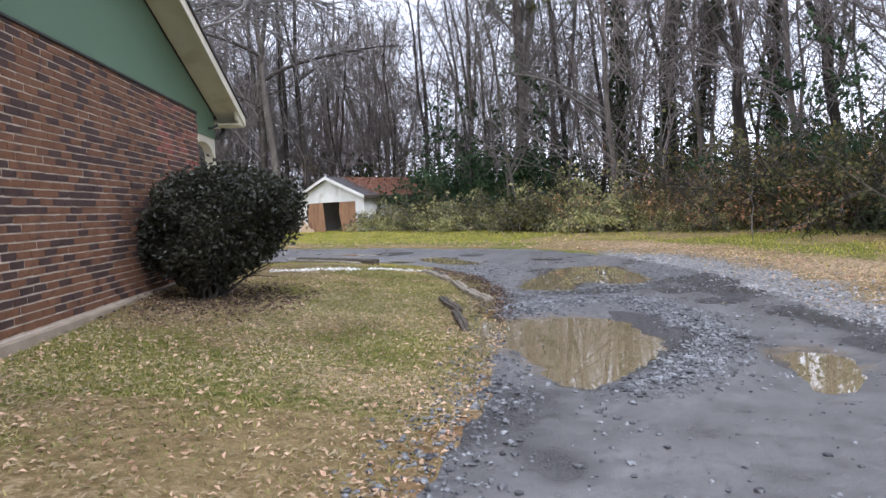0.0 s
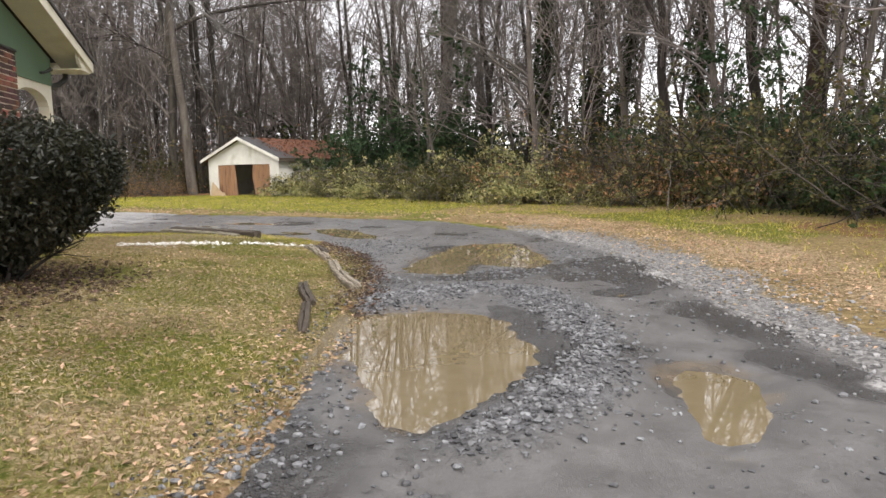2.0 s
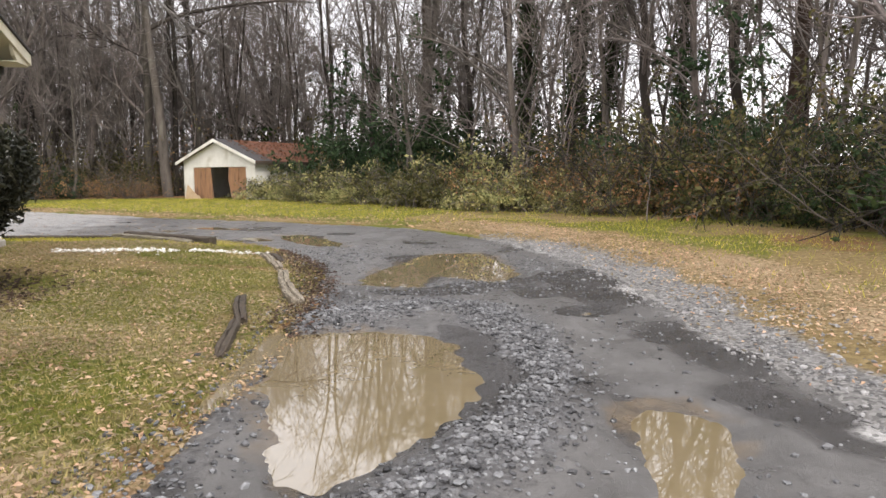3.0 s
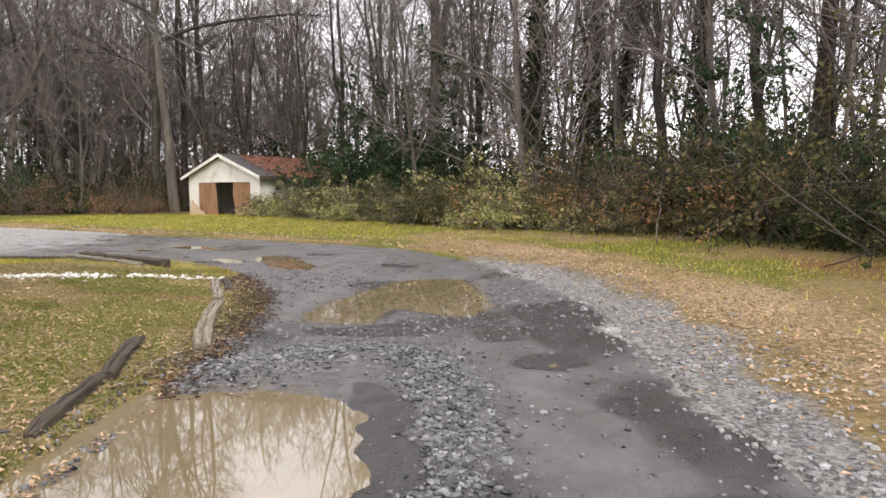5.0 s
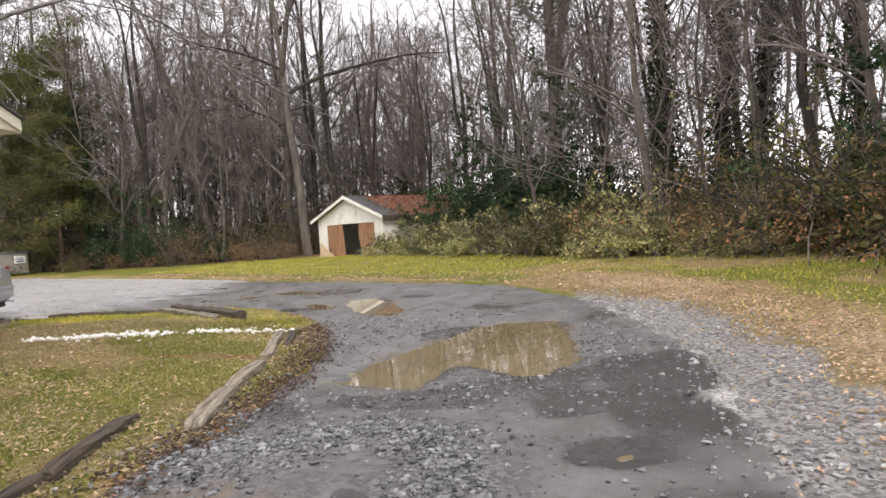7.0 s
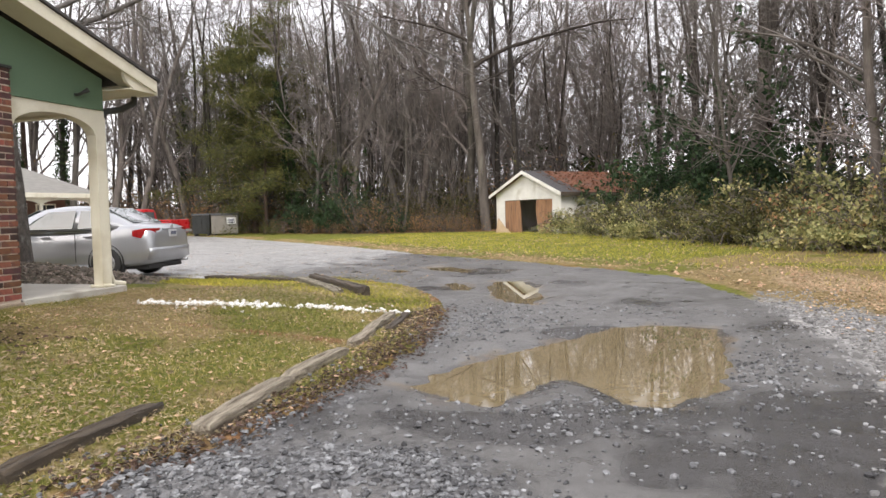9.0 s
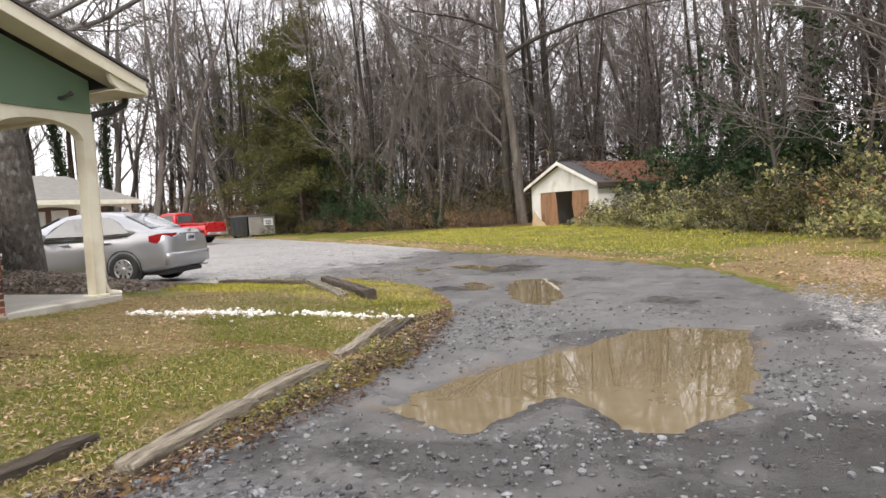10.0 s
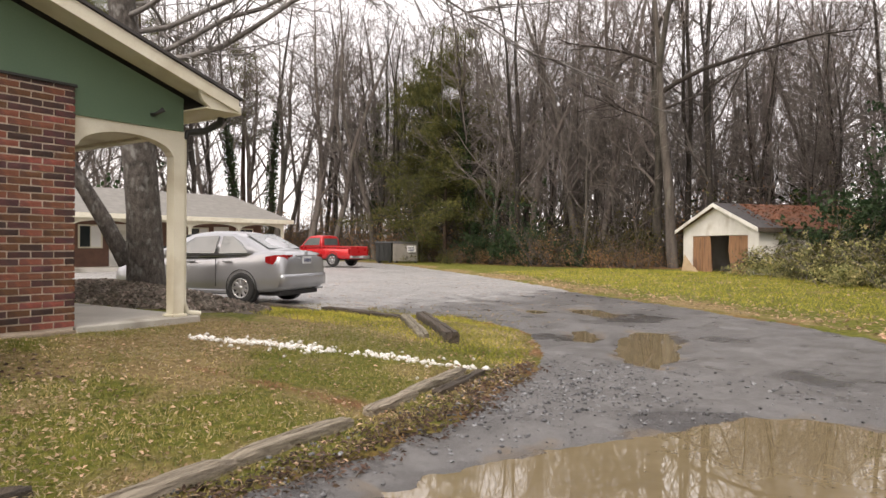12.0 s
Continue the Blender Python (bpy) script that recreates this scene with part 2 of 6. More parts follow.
def part(name, data, material, parent=None, label="", smooth=False):
    """Links a mesh, or a bmesh, as one object under a thing or a part."""
    if isinstance(data, bmesh.types.BMesh):
        me = bpy.data.meshes.new(name)
        data.to_mesh(me)
        data.free()
        if smooth:
            me.polygons.foreach_set("use_smooth", [True] * len(me.polygons))
        data = me
    if not data.materials:
        data.materials.append(M[material])
    ob = new(name, data)
    ob.parent = parent
    if label:
        ob["label"] = label
    return ob


def thing(name, m, label, category, group="", kind=""):
    ob = new(name)
    ob.empty_display_size = 0.3
    ob.matrix_world = m
    return tagged(ob, label, category, group, kind)


def boxes(*specs, bevel=0.0, segs=1):
    """A bmesh of boxes (x0, x1, y0, y1, z0, z1), edges bevelled."""
    bm = bmesh.new()
    for x0, x1, y0, y1, z0, z1 in specs:
        r = bmesh.ops.create_cube(bm, size=1.0)
        bmesh.ops.transform(bm, verts=r["verts"], matrix=Matrix.Translation(((x0 + x1) / 2, (y0 + y1) / 2, (z0 + z1) / 2)) @ Matrix.Diagonal((x1 - x0, y1 - y0, z1 - z0, 1)))
    if bevel:
        bmesh.ops.bevel(bm, geom=bm.edges[:], offset=bevel, segments=segs, affect="EDGES", profile=0.5)
    return bm


def prism(poly, axis, a, b, bevel=0.0):
    """A closed outline in the two other axes, drawn out along axis from a to b."""
    bm = bmesh.new()
    k = "xyz".index(axis)

    def at(p, c):
        q = list(p)
        q.insert(k, c)
        return bm.verts.new(q)

    lo, hi = [at(p, a) for p in poly], [at(p, b) for p in poly]
    bm.faces.new(lo), bm.faces.new(hi[::-1])
    for i in range(len(poly)):
        j = (i + 1) % len(poly)
        bm.faces.new((lo[j], lo[i], hi[i], hi[j]))
    bmesh.ops.recalc_face_normals(bm, faces=bm.faces[:])
    if bevel:
        bmesh.ops.bevel(bm, geom=bm.edges[:], offset=bevel, segments=1, affect="EDGES")
    return bm


class Tubes:
    """Collects tapered tubes along lines of points."""

    def __init__(self):
        self.v, self.f = [], []

    def add(self, pts, radii, sides=5, cap=False):
        pts = np.asarray(pts, float)
        base, n = len(self.v), len(pts)
        way = np.gradient(pts, axis=0)
        way /= np.linalg.norm(way, axis=1)[:, None] + 1e-9
        ref = np.array([1.0, 0.0, 0.0]) if abs(way[0][2]) > 0.8 else np.array([0.0, 0.0, 1.0])
        s = np.cross(way, ref)
        s /= np.linalg.norm(s, axis=1)[:, None] + 1e-9
        t = np.cross(way, s)
        ang = np.arange(sides) * 2 * np.pi / sides
        ring = pts[:, None] + np.asarray(radii)[:, None, None] * (np.cos(ang)[None, :, None] * s[:, None] + np.sin(ang)[None, :, None] * t[:, None])
        self.v += ring.reshape(-1, 3).tolist()
        for i in range(n - 1):
            for j in range(sides):
                a, b2 = base + i * sides + j, base + i * sides + (j + 1) % sides
                self.f.append((a, b2, b2 + sides, a + sides))
        if cap:
            self.f.append(tuple(base + j for j in range(sides))[::-1])
            self.f.append(tuple(base + (n - 1) * sides + j for j in range(sides)))
        return self

    def mesh(self, name, smooth=True):
        return mesh_of(name, self.v, self.f, smooth)


def quads(centres, size, rng, flat=0.0, aspect=0.6, curl=0.2):
    """Small leaf blades as bent quads at the given places; flat: 1 lies on the ground."""
    c = np.asarray(centres, float)
    k = len(c)
    u = rng.normal(size=(k, 3))
    u[:, 2] *= 1 - flat
    u /= np.linalg.norm(u, axis=1)[:, None]
    w = rng.normal(size=(k, 3))
    w[:, 2] *= 1 - flat
    w -= (w * u).sum(1)[:, None] * u
    w /= np.linalg.norm(w, axis=1)[:, None] + 1e-9
    nrm = np.cross(u, w)
    nrm *= np.sign(nrm[:, 2:3] + 1e-6)
    s = (size * rng.uniform(0.6, 1.4, k))[:, None]
    p = np.stack([c - u * s, c + w * s * aspect + nrm * s * curl, c + u * s, c - w * s * aspect + nrm * s * curl], 1)
    faces = np.arange(4 * k).reshape(k, 4)
    return p.reshape(-1, 3), faces


def leaves_mesh(name, centres, size, rng, **kw):
    p, fc = quads(centres, size, rng, **kw)
    return mesh_of(name, p.tolist(), fc.tolist())


def vn(x, y, scale, seed=0):
    """Smooth noise in the plane, 0 to 1."""
    x, y = np.asarray(x, float) * scale + seed * 17.3, np.asarray(y, float) * scale - seed * 9.1
    i, j = np.floor(x).astype(np.int64), np.floor(y).astype(np.int64)
    fx, fy = x - i, y - j
    fx, fy = fx * fx * (3 - 2 * fx), fy * fy * (3 - 2 * fy)

    def h(a, b):
        k = (a * 374761393 + b * 668265263 + seed * 982451653) & 0x7FFFFFFF
        k = ((k ^ (k >> 13)) * 1274126177) & 0x7FFFFFFF
        return ((k ^ (k >> 16)) & 0xFFFF) / 65535.0

    return (h(i, j) * (1 - fx) + h(i + 1, j) * fx) * (1 - fy) + (h(i, j + 1) * (1 - fx) + h(i + 1, j + 1) * fx) * fy


def inside(poly, x, y):
    """Distance to the outline of a polygon, positive inside."""
    px, py = np.asarray(x, float), np.asarray(y, float)
    d, c = np.full(px.shape, 1e9), np.zeros(px.shape, bool)
    for (ax, ay), (bx, by) in zip(poly, poly[1:] + poly[:1]):
        ex, ey = bx - ax, by - ay
        k = np.clip(((px - ax) * ex + (py - ay) * ey) / (ex * ex + ey * ey), 0, 1)
        d = np.minimum(d, np.hypot(px - ax - k * ex, py - ay - k * ey))
        c ^= ((ay > py) != (by > py)) & (px < ex * (py - ay) / (ey if abs(ey) > 1e-9 else 1e-9) + ax)
    return np.where(c, d, -d)


def step(a, b, x):
    k = np.clip((x - a) / (b - a), 0, 1)
    return k * k * (3 - 2 * k)


# ---------- ground, road and puddles ----------
ROAD = [(-0.1, -8), (0.2, 0), (0.38, 3.2), (0.7, 4.5), (0.9, 6), (1.03, 7.7), (1.06, 9.2), (1.0, 10.4), (0.72, 11.8), (0.1, 13.4), (-0.5, 14.5), (-1.6, 15.8),
        (-3.2, 16.5), (-5, 16.1), (-7.6, 15.0), (-12, 14.4), (-20, 12), (-30, 8), (-48, 10), (-48, 30), (-40, 44), (-30, 41), (-24, 37.5), (-13.4, 30.2), (-8.7, 26.9),
        (-4.6, 23.4), (-0.8, 21.0), (1.4, 19.4), (2.6, 18.2), (3.9, 15.2), (4.6, 12.6), (4.66, 10.5), (4.45, 8), (4.35, 5.4), (4.2, 3), (4.0, 0), (3.9, -8)]
P1 = [(1.03, 7.55), (1.35, 7.66), (1.87, 7.60), (2.18, 7.5), (2.34, 7.2), (2.31, 6.7), (2.37, 6.25), (2.24, 5.75), (1.95, 5.32), (1.72, 5.02), (1.52, 4.84), (1.36, 4.96), (1.28, 5.3), (1.14, 5.85), (1.05, 6.6)]
P2 = [(1.45, 10.1), (1.52, 10.5), (1.68, 11.0), (2.0, 11.85), (2.2, 12.4), (2.3, 12.95), (2.75, 13.2), (3.3, 13.08), (3.48, 11.8), (3.53, 10.75), (3.27, 10.18), (3.0, 10.12), (2.76, 10.4), (2.46, 10.6), (2.28, 10.2), (2.2, 9.9), (1.9, 9.85)]
P3 = [(3.12, 5.72), (3.35, 5.65), (3.5, 5.42), (3.36, 5.0), (3.26, 4.75), (3.05, 4.52), (2.86, 4.5), (2.82, 4.8), (2.98, 5.3)]
P4 = [(-0.3, 16.3), (-0.45, 17.2), (0.09, 17.3), (0.66, 16.1), (1.1, 15.1), (1.12, 14.35), (0.61, 14.5), (0.2, 15.2)]
P5 = [(-1.2, 16.5), (-1.1, 16.95), (-0.42, 16.1), (-0.31, 15.66), (-0.63, 15.63)]
P6 = [(-3.2, 19.7), (-2.6, 20.1), (-1.6, 19.2), (-1.5, 18.5), (-2.6, 19.05)]
P7 = [(3.48, 8.18), (3.58, 8.36), (3.74, 8.32), (3.77, 8.15), (3.6, 8.06)]
P8 = [(-3.65, 18.8), (-3.5, 19.3), (-2.9, 18.9), (-2.9, 18.25)]
POOLS = [P1, P2, P3, P4, P5, P6, P7, P8]
WATER = -0.035


def yard_height(x, y):
    h = 0.21 * step(0, 1, (0.9 - x) / 3.4) * step(0, 1, (16.2 - y) / 4.2)
    h = h + 0.2 * np.exp(-(((x + 8.3) / 2.6) ** 2 + ((y - 13.0) / 1.0) ** 2))
    h = h + 0.03 * (vn(x, y, 0.8, 1) - 0.5) + 0.022 * (vn(x, y, 2.6, 2) - 0.5)
    h = h + 0.09 * np.exp(-(((x + 2.9) / 0.36) ** 2)) * step(13.0, 11.6, y)
    return h + 0.05 + 0.1 * step(6, 12, x)


def pool_depth(x, y):
    wob = 0.12 * (vn(x, y, 2.2, 5) - 0.5) + 0.13 * (vn(x, y, 6, 6) - 0.5) + 0.07 * (vn(x, y, 17, 16) - 0.5)
    best = np.full(np.shape(x), -9.0)
    for p in POOLS:
        best = np.maximum(best, inside(p, x, y) + wob * min(1.0, 0.25 + 0.3 * len(p) / 8))
    return best


RIDGE = [(1.3, 8.0), (1.67, 8.19), (2.22, 8.55), (2.66, 8.3), (2.8, 7.55), (2.8, 6.8), (2.72, 6.1), (2.5, 5.5), (2.2, 5.05), (1.9, 4.7)]


def ridge_near(x, y):
    d = np.full(np.shape(x), 9.0)
    for (ax, ay), (bx, by) in zip(RIDGE, RIDGE[1:]):
        ex, ey = bx - ax, by - ay
        k = np.clip(((x - ax) * ex + (y - ay) * ey) / (ex * ex + ey * ey), 0, 1)
        d = np.minimum(d, np.hypot(x - ax - k * ex, y - ay - k * ey))
    return d


def shelf(x, y):
    """The wet flat shelf between the large puddle and its gravel ridge, 0 to 1."""
    d = -inside(P1, x, y) + 0.1 * (vn(x, y, 4, 19) - 0.5)
    return step(0.30, 0.2, d) * step(-0.12, -0.04, d) * step(2.12, 2.28, x) * step(5.6, 6.3, y) * step(7.95, 7.7, y)


def road_height(x, y, edge):
    p = pool_depth(x, y)
    z = 0.02 * (vn(x, y, 1.1, 3) - 0.5) + 0.022 * (vn(x, y, 3.4, 4) - 0.5) + 0.016 * (vn(x, y, 9, 8) - 0.5)
    z = z + 0.05 * np.exp(-((ridge_near(x, y) / 0.28) ** 2)) * (1 - 0.8 * shelf(x, y))
    z = np.where(p > -0.5, z * step(0, -0.5, p) + (WATER - 0.12 * np.clip(p, -0.3, 0.8)) * step(-0.5, 0, p), z)
    return z - 0.16 * step(0.12, -0.35, edge)


def spread(n0, n1, k):
    return np.linspace(n0, n1, k)


def sheet(name, xs, ys, height, masks, material, keep=None):
    gx, gy = np.meshgrid(xs, ys, indexing="xy")
    x, y = gx.ravel(), gy.ravel()
    z = height(x, y)
    w = len(xs)
    idx = np.arange(len(x)).reshape(len(ys), w)
    fc = np.stack([idx[:-1, :-1], idx[:-1, 1:], idx[1:, 1:], idx[1:, :-1]], -1).reshape(-1, 4)
    if keep is not None:
        ok = keep(x, y)
        fc = fc[ok[fc].any(1)]
        used = np.unique(fc)
        back = np.full(len(x), -1)
        back[used] = np.arange(len(used))
        fc, x, y, z = back[fc], x[used], y[used], z[used]
    me = mesh_of(name, np.stack([x, y, z], 1).tolist(), fc.tolist(), True)
    for key, fn in masks.items():
        at = me.attributes.new(key, "FLOAT", "POINT")
        at.data.foreach_set("value", np.clip(fn(x, y), 0, 1).astype(np.float32))
    me.materials.append(M[material])
    return new(name, me)


def right_side(x, y):
    """How far to the right of the road, in metres; negative elsewhere."""
    e = -inside(ROAD, x, y)
    return np.where((x > 3.0) | (y > 18.0 - 0.5 * x), e, -1.0)


def leaf_mask(x, y):
    r = right_side(x, y)
    near = step(0.3, 1.1, r) * step(3.2, 1.4, r) * step(25, 15, y) * step(0.5, 3.5, x)
    yard = np.where((r < 0) & (x < 1.3), 0.34 * step(12, 6, y) + 0.12 * step(0.6, 1.1, x + 0.35) + 0.02 + 0.7 * (vn(x, y, 0.9, 13) - 0.5), 0)
    far = np.where(r > 0, 0.30 * step(1.5, 0.2, r) * step(4.5, 2.0, x), 0)
    return np.maximum(np.maximum(near * (0.3 + 0.75 * vn(x, y, 0.8, 14)), yard), far) + 0.2 * step(8.0, 10, x) * (vn(x, y, 0.4, 12) > 0.5)


def green_mask(x, y):
    r = right_side(x, y)
    g = np.where(r > 0, (0.95 * step(0.3, 1.4, r) + 0.2) * step(4.0, 1.5, x) + 0.64 * step(1.4, 3.0, r) * step(1.5, 4.0, x), 0.5 + 0.3 * step(9, 13, y) + 0.35 * step(-1.2, -2.4, x) * step(9, 6, y))
    tip = np.exp(-(((x + 2.4) / 1.9) ** 2 + ((y - 15.2) / 0.8) ** 2))
    return g + 0.5 * tip + 1.1 * (vn(x, y, 0.55, 7) - 0.55) + 0.8 * (vn(x, y, 1.7, 17) - 0.5)


def pale_mask(x, y):
    r = right_side(x, y)
    w = r + 0.55 * (vn(x, y, 1.1, 15) - 0.5) + 0.3 * (vn(x, y, 4, 16) - 0.5)
    return np.where((x > 3), step(-0.6, -0.3, r) * (0.62 * step(0.75, 0.15, w) + 0.36 * step(1.5, 0.4, w)) * step(18, 12, y), 0) + 0.36 * np.exp(-(((x + 5.2) / 2.2) ** 2 + ((y - 16.4) / 0.9) ** 2))


def brown_mask(x, y):
    r = right_side(x, y)
    edge = np.where((r < 0) & (y > 3.0) & (x < 1.4), 0.5 * step(-0.3, 0.0, inside(ROAD, x, y) + 0.05), 0)
    orange = 0.72 * np.exp(-(((x - 9.2) / 1.2) ** 2 + ((y - 12.8) / 3.2) ** 2)) * (0.55 + 0.8 * vn(x, y, 0.9, 18))
    # red-brown mulch under the shrub, strengthened to carry the shrub's shade as well
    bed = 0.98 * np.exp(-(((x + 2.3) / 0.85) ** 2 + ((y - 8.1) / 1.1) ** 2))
    back = step(-1, 2, inside(FOREST, x, y)) * 0.9
    soil = 0.62 * np.exp(-(((y - 10.7 - 0.30 * (x + 0.9)) / 0.16) ** 2)) * step(-1.9, -1.0, x) * step(0.7, 0.3, x)
    return np.maximum.reduce([edge, orange, bed, back, soil])


FOREST = [(-60, 60), (-45, 50), (-30, 44.5), (-18, 40.2), (-10, 42.2), (-3, 37), (1.2, 31.4), (6.3, 24.8), (9, 21.4), (10.7, 17.8), (11.2, 14), (11.7, 6), (12.5, -10), (80, -10), (80, 110), (-60, 110)]


def ground_height(x, y):
    e = inside(ROAD, x, y)
    return (yard_height(x, y) * step(0.15, -1.2, e) + 0.012) * step(0.45, 0.05, e) - 0.3 * step(0.1, 0.6, e) + 0.03 * (vn(x, y, 3.2, 9) - 0.5) * step(0.4, 0.0, np.abs(e)) - 0.25 * step(-0.45, -0.08, pool_depth(x, y)) * step(-0.22, 0.02, e)


gm = {"leaf": leaf_mask, "green": green_mask, "pale": pale_mask, "brown": brown_mask}
xs = np.concatenate([[-3000, -900, -300, -120], spread(-60, -14, 47), spread(-13.6, -5, 44), spread(-4.85, 8, 129), spread(8.3, 20, 40), [24, 30, 45, 70, 120, 300, 900, 3000]])
ys = np.concatenate([[-3000, -900, -300, -100, -40, -20, -10], spread(-6, 1, 15), spread(1.2, 22, 209), spread(22.4, 50, 70), [54, 60, 75, 110, 300, 900, 3000]])
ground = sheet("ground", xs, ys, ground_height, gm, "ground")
tagged(ground, "short winter lawn strewn with fallen leaves", "ground", kind="structure")

xs = np.concatenate([spread(-48.5, -8, 70), spread(-7.8, -1, 69), spread(-0.94, 5.2, 132)])
ys = np.concatenate([spread(-8, 2, 26), spread(2.05, 18.5, 360), spread(18.65, 32, 90), spread(32.4, 45, 32)])
rm = {
    "gravel": lambda x, y: -0.9 * shelf(x, y) + 0.02 + 0.5 * (vn(x, y, 3.1, 28) - 0.5) + 0.85 * np.exp(-((ridge_near(x, y) / 0.34) ** 2)) + 0.5 * np.exp(-(((x - 1.7) / 0.9) ** 2 + ((y - 9) / 0.7) ** 2)) + 0.6 * (vn(x, y, 0.7, 21) - 0.45) + 0.5 * step(0.6, 0.05, inside(ROAD, x, y)) * (x < 2.2) + 0.3 * step(-3, -8, x),
    "wet": lambda x, y: 1.3 * shelf(x, y) + 0.35 * step(-0.16, -0.02, pool_depth(x, y)) + 0.75 * np.exp(-(((x - 3.6) / 0.3) ** 2 + ((y - 8.2) / 0.3) ** 2)) + 0.9 * np.exp(-(((x - 2.46) / 0.15) ** 2 + ((y - 7.0) / 0.65) ** 2)) + 0.6 * np.exp(-(((x - 3.36) / 0.13) ** 2 + ((y - 8.02) / 0.2) ** 2)) + 0.6 * np.exp(-(((x - 3.3) / 0.15) ** 2 + ((y - 9.0) / 0.2) ** 2)) + 0.6 * np.exp(-(((x - 2.3) / 0.7) ** 2 + ((y - 9.35) / 0.3) ** 2)) + 1.2 * (vn(x * 0.6, y, 0.9, 22) - 0.45) + 0.6 * (vn(x, y, 2.7, 23) - 0.5) + 0.62 * step(3.5, 3.95, x + 0.5 * (vn(x, y, 1.3, 29) - 0.5)) * step(15, 10, y) * step(0.05, 0.3, inside(ROAD, x, y)) - 0.6 * step(-4, -8, x),
    "pale": lambda x, y: 0.74 * step(-2.0, -8, x) + 0.3 * (vn(x, y * 1.6, 0.5, 25) - 0.5) * step(-2.5, -7, x) + 0.72 * step(0.42, 0.0, inside(ROAD, x, y) + 0.4 * (vn(x, y, 1.5, 26) - 0.5) + 0.2 * (vn(x, y, 6, 24) - 0.5)) * (x > 3) * step(17, 13, y),
    "brown": lambda x, y: 0.42 * step(-0.28, -0.04, pool_depth(x, y)) * (vn(x, y, 1.6, 27) > 0.35) + 0.2 * step(0.6, 0.0, inside(ROAD, x, y)) * (x < 1.5) * (y < 15),
}
road = sheet("road", xs, ys, lambda x, y: road_height(x, y, inside(ROAD, x, y)), rm, "road", keep=lambda x, y: inside(ROAD, x, y) > -0.35)
tagged(road, "wet potholed gravel driveway with grey mud", "driveway", kind="structure")

for depth, pool in enumerate(POOLS):
    pc = np.array(pool)
    mid = pc.mean(0)
    out = [tuple(mid + (p - mid) * (1 + (0.75 if len(pool) > 6 else 0.42) / np.linalg.norm(p - mid))) for p in pc]
    puddle = part("puddle", mesh_of("puddle", [(x, y, WATER - 0.0015 * depth) for x, y in out], [tuple(range(len(out)))]), "water")
    tagged(puddle, "shallow muddy brown puddle in a pothole of the driveway", "puddle", "puddles in the driveway", "structure")
# ---------- brick house ----------
M["footing"] = surf("stained_footing", (0.20, 0.155, 0.11), (0.34, 0.28, 0.21), 3, (0.85, 1.0), 0.4, 60)
YAW = 6
house = thing("house", pose(-3.08, 10.41, 0, 0, 0, YAW), "brick house with green gable, cream trim and arched porch", "house")
SL, EY, EZ, RY = 0.322, 1.65, 2.70, -4.0


def rake(y):
    return EZ + SL * (EY - y) if y > RY else EZ + SL * (EY - RY) - SL * (RY - y)


BACK = 2 * RY - EY
gable_wall = part("wall", boxes((-0.22, -0.003, BACK + 0.5, -0.02, 0.3, 2.727), (-12, -0.23, -0.22, -0.03, 0.3, 2.46)), "mortar", house, "red brick wall with pale mortar joints")
part("foundation", boxes((-0.22, 0.05, BACK + 0.5, -0.01, -0.2, 0.375), bevel=0.008), "footing", house, "rough tan concrete footing")
part("ledge", boxes((-0.05, 0.02, BACK + 0.5, 0.012, 2.722, 2.752), bevel=0.004), "dark", house, "dark capping strip")
siding = [(BACK + 0.45, 2.747), (-0.0, 2.747), (0.0, 2.47), (1.22, 2.47), (1.22, rake(1.22)), (RY, rake(RY)), (BACK + 0.45, rake(BACK + 0.45))]
part("gable_siding", prism(siding, "x", -0.1, -0.045), "siding", house, "matt green painted gable panel")
# roof: two slabs, soffit, rake boards
for s, (y0, y1) in enumerate(((RY, EY), (RY, BACK))):
    z0, z1 = rake(y0), EZ
    part("roof", prism([(y0, z0 + 0.15), (y1 + (0.03 if s == 0 else -0.03), z1 + 0.145), (y1 + (0.03 if s == 0 else -0.03), z1 + 0.175), (y0, z0 + 0.185)], "x", -13, 0.40), "shingle", house, "dark shingle roof")
    part("soffit", prism([(y0, z0 + 0.06), (y1, z1 + 0.06), (y1, z1 + 0.08), (y0, z0 + 0.08)], "x", -0.05, 0.345), "cream", house)
    part("rake_board", prism([(y0, z0), (y1, z1 + 0.01), (y1, z1 + 0.147), (y0, z0 + 0.15)], "x", 0.345, 0.375, 0.003), "cream", house, "cream painted rake board")
part("eave_soffit", boxes((-12, 0.343, 1.24, 1.62, 2.70, 2.715)), "cream", house)
part("eave_fascia", boxes((-12, 0.343, 1.62, 1.648, 2.70, 2.843), bevel=0.003), "cream", house)
# curved return that closes the boxed eave
ret = [(1.16, 2.84), (1.20, 2.77), (1.27, 2.725), (1.36, 2.702), (1.615, 2.702), (1.615, 2.78), (1.16, 2.92)]
part("eave_return", prism(ret, "x", 0.30, 0.342), "cream", house)
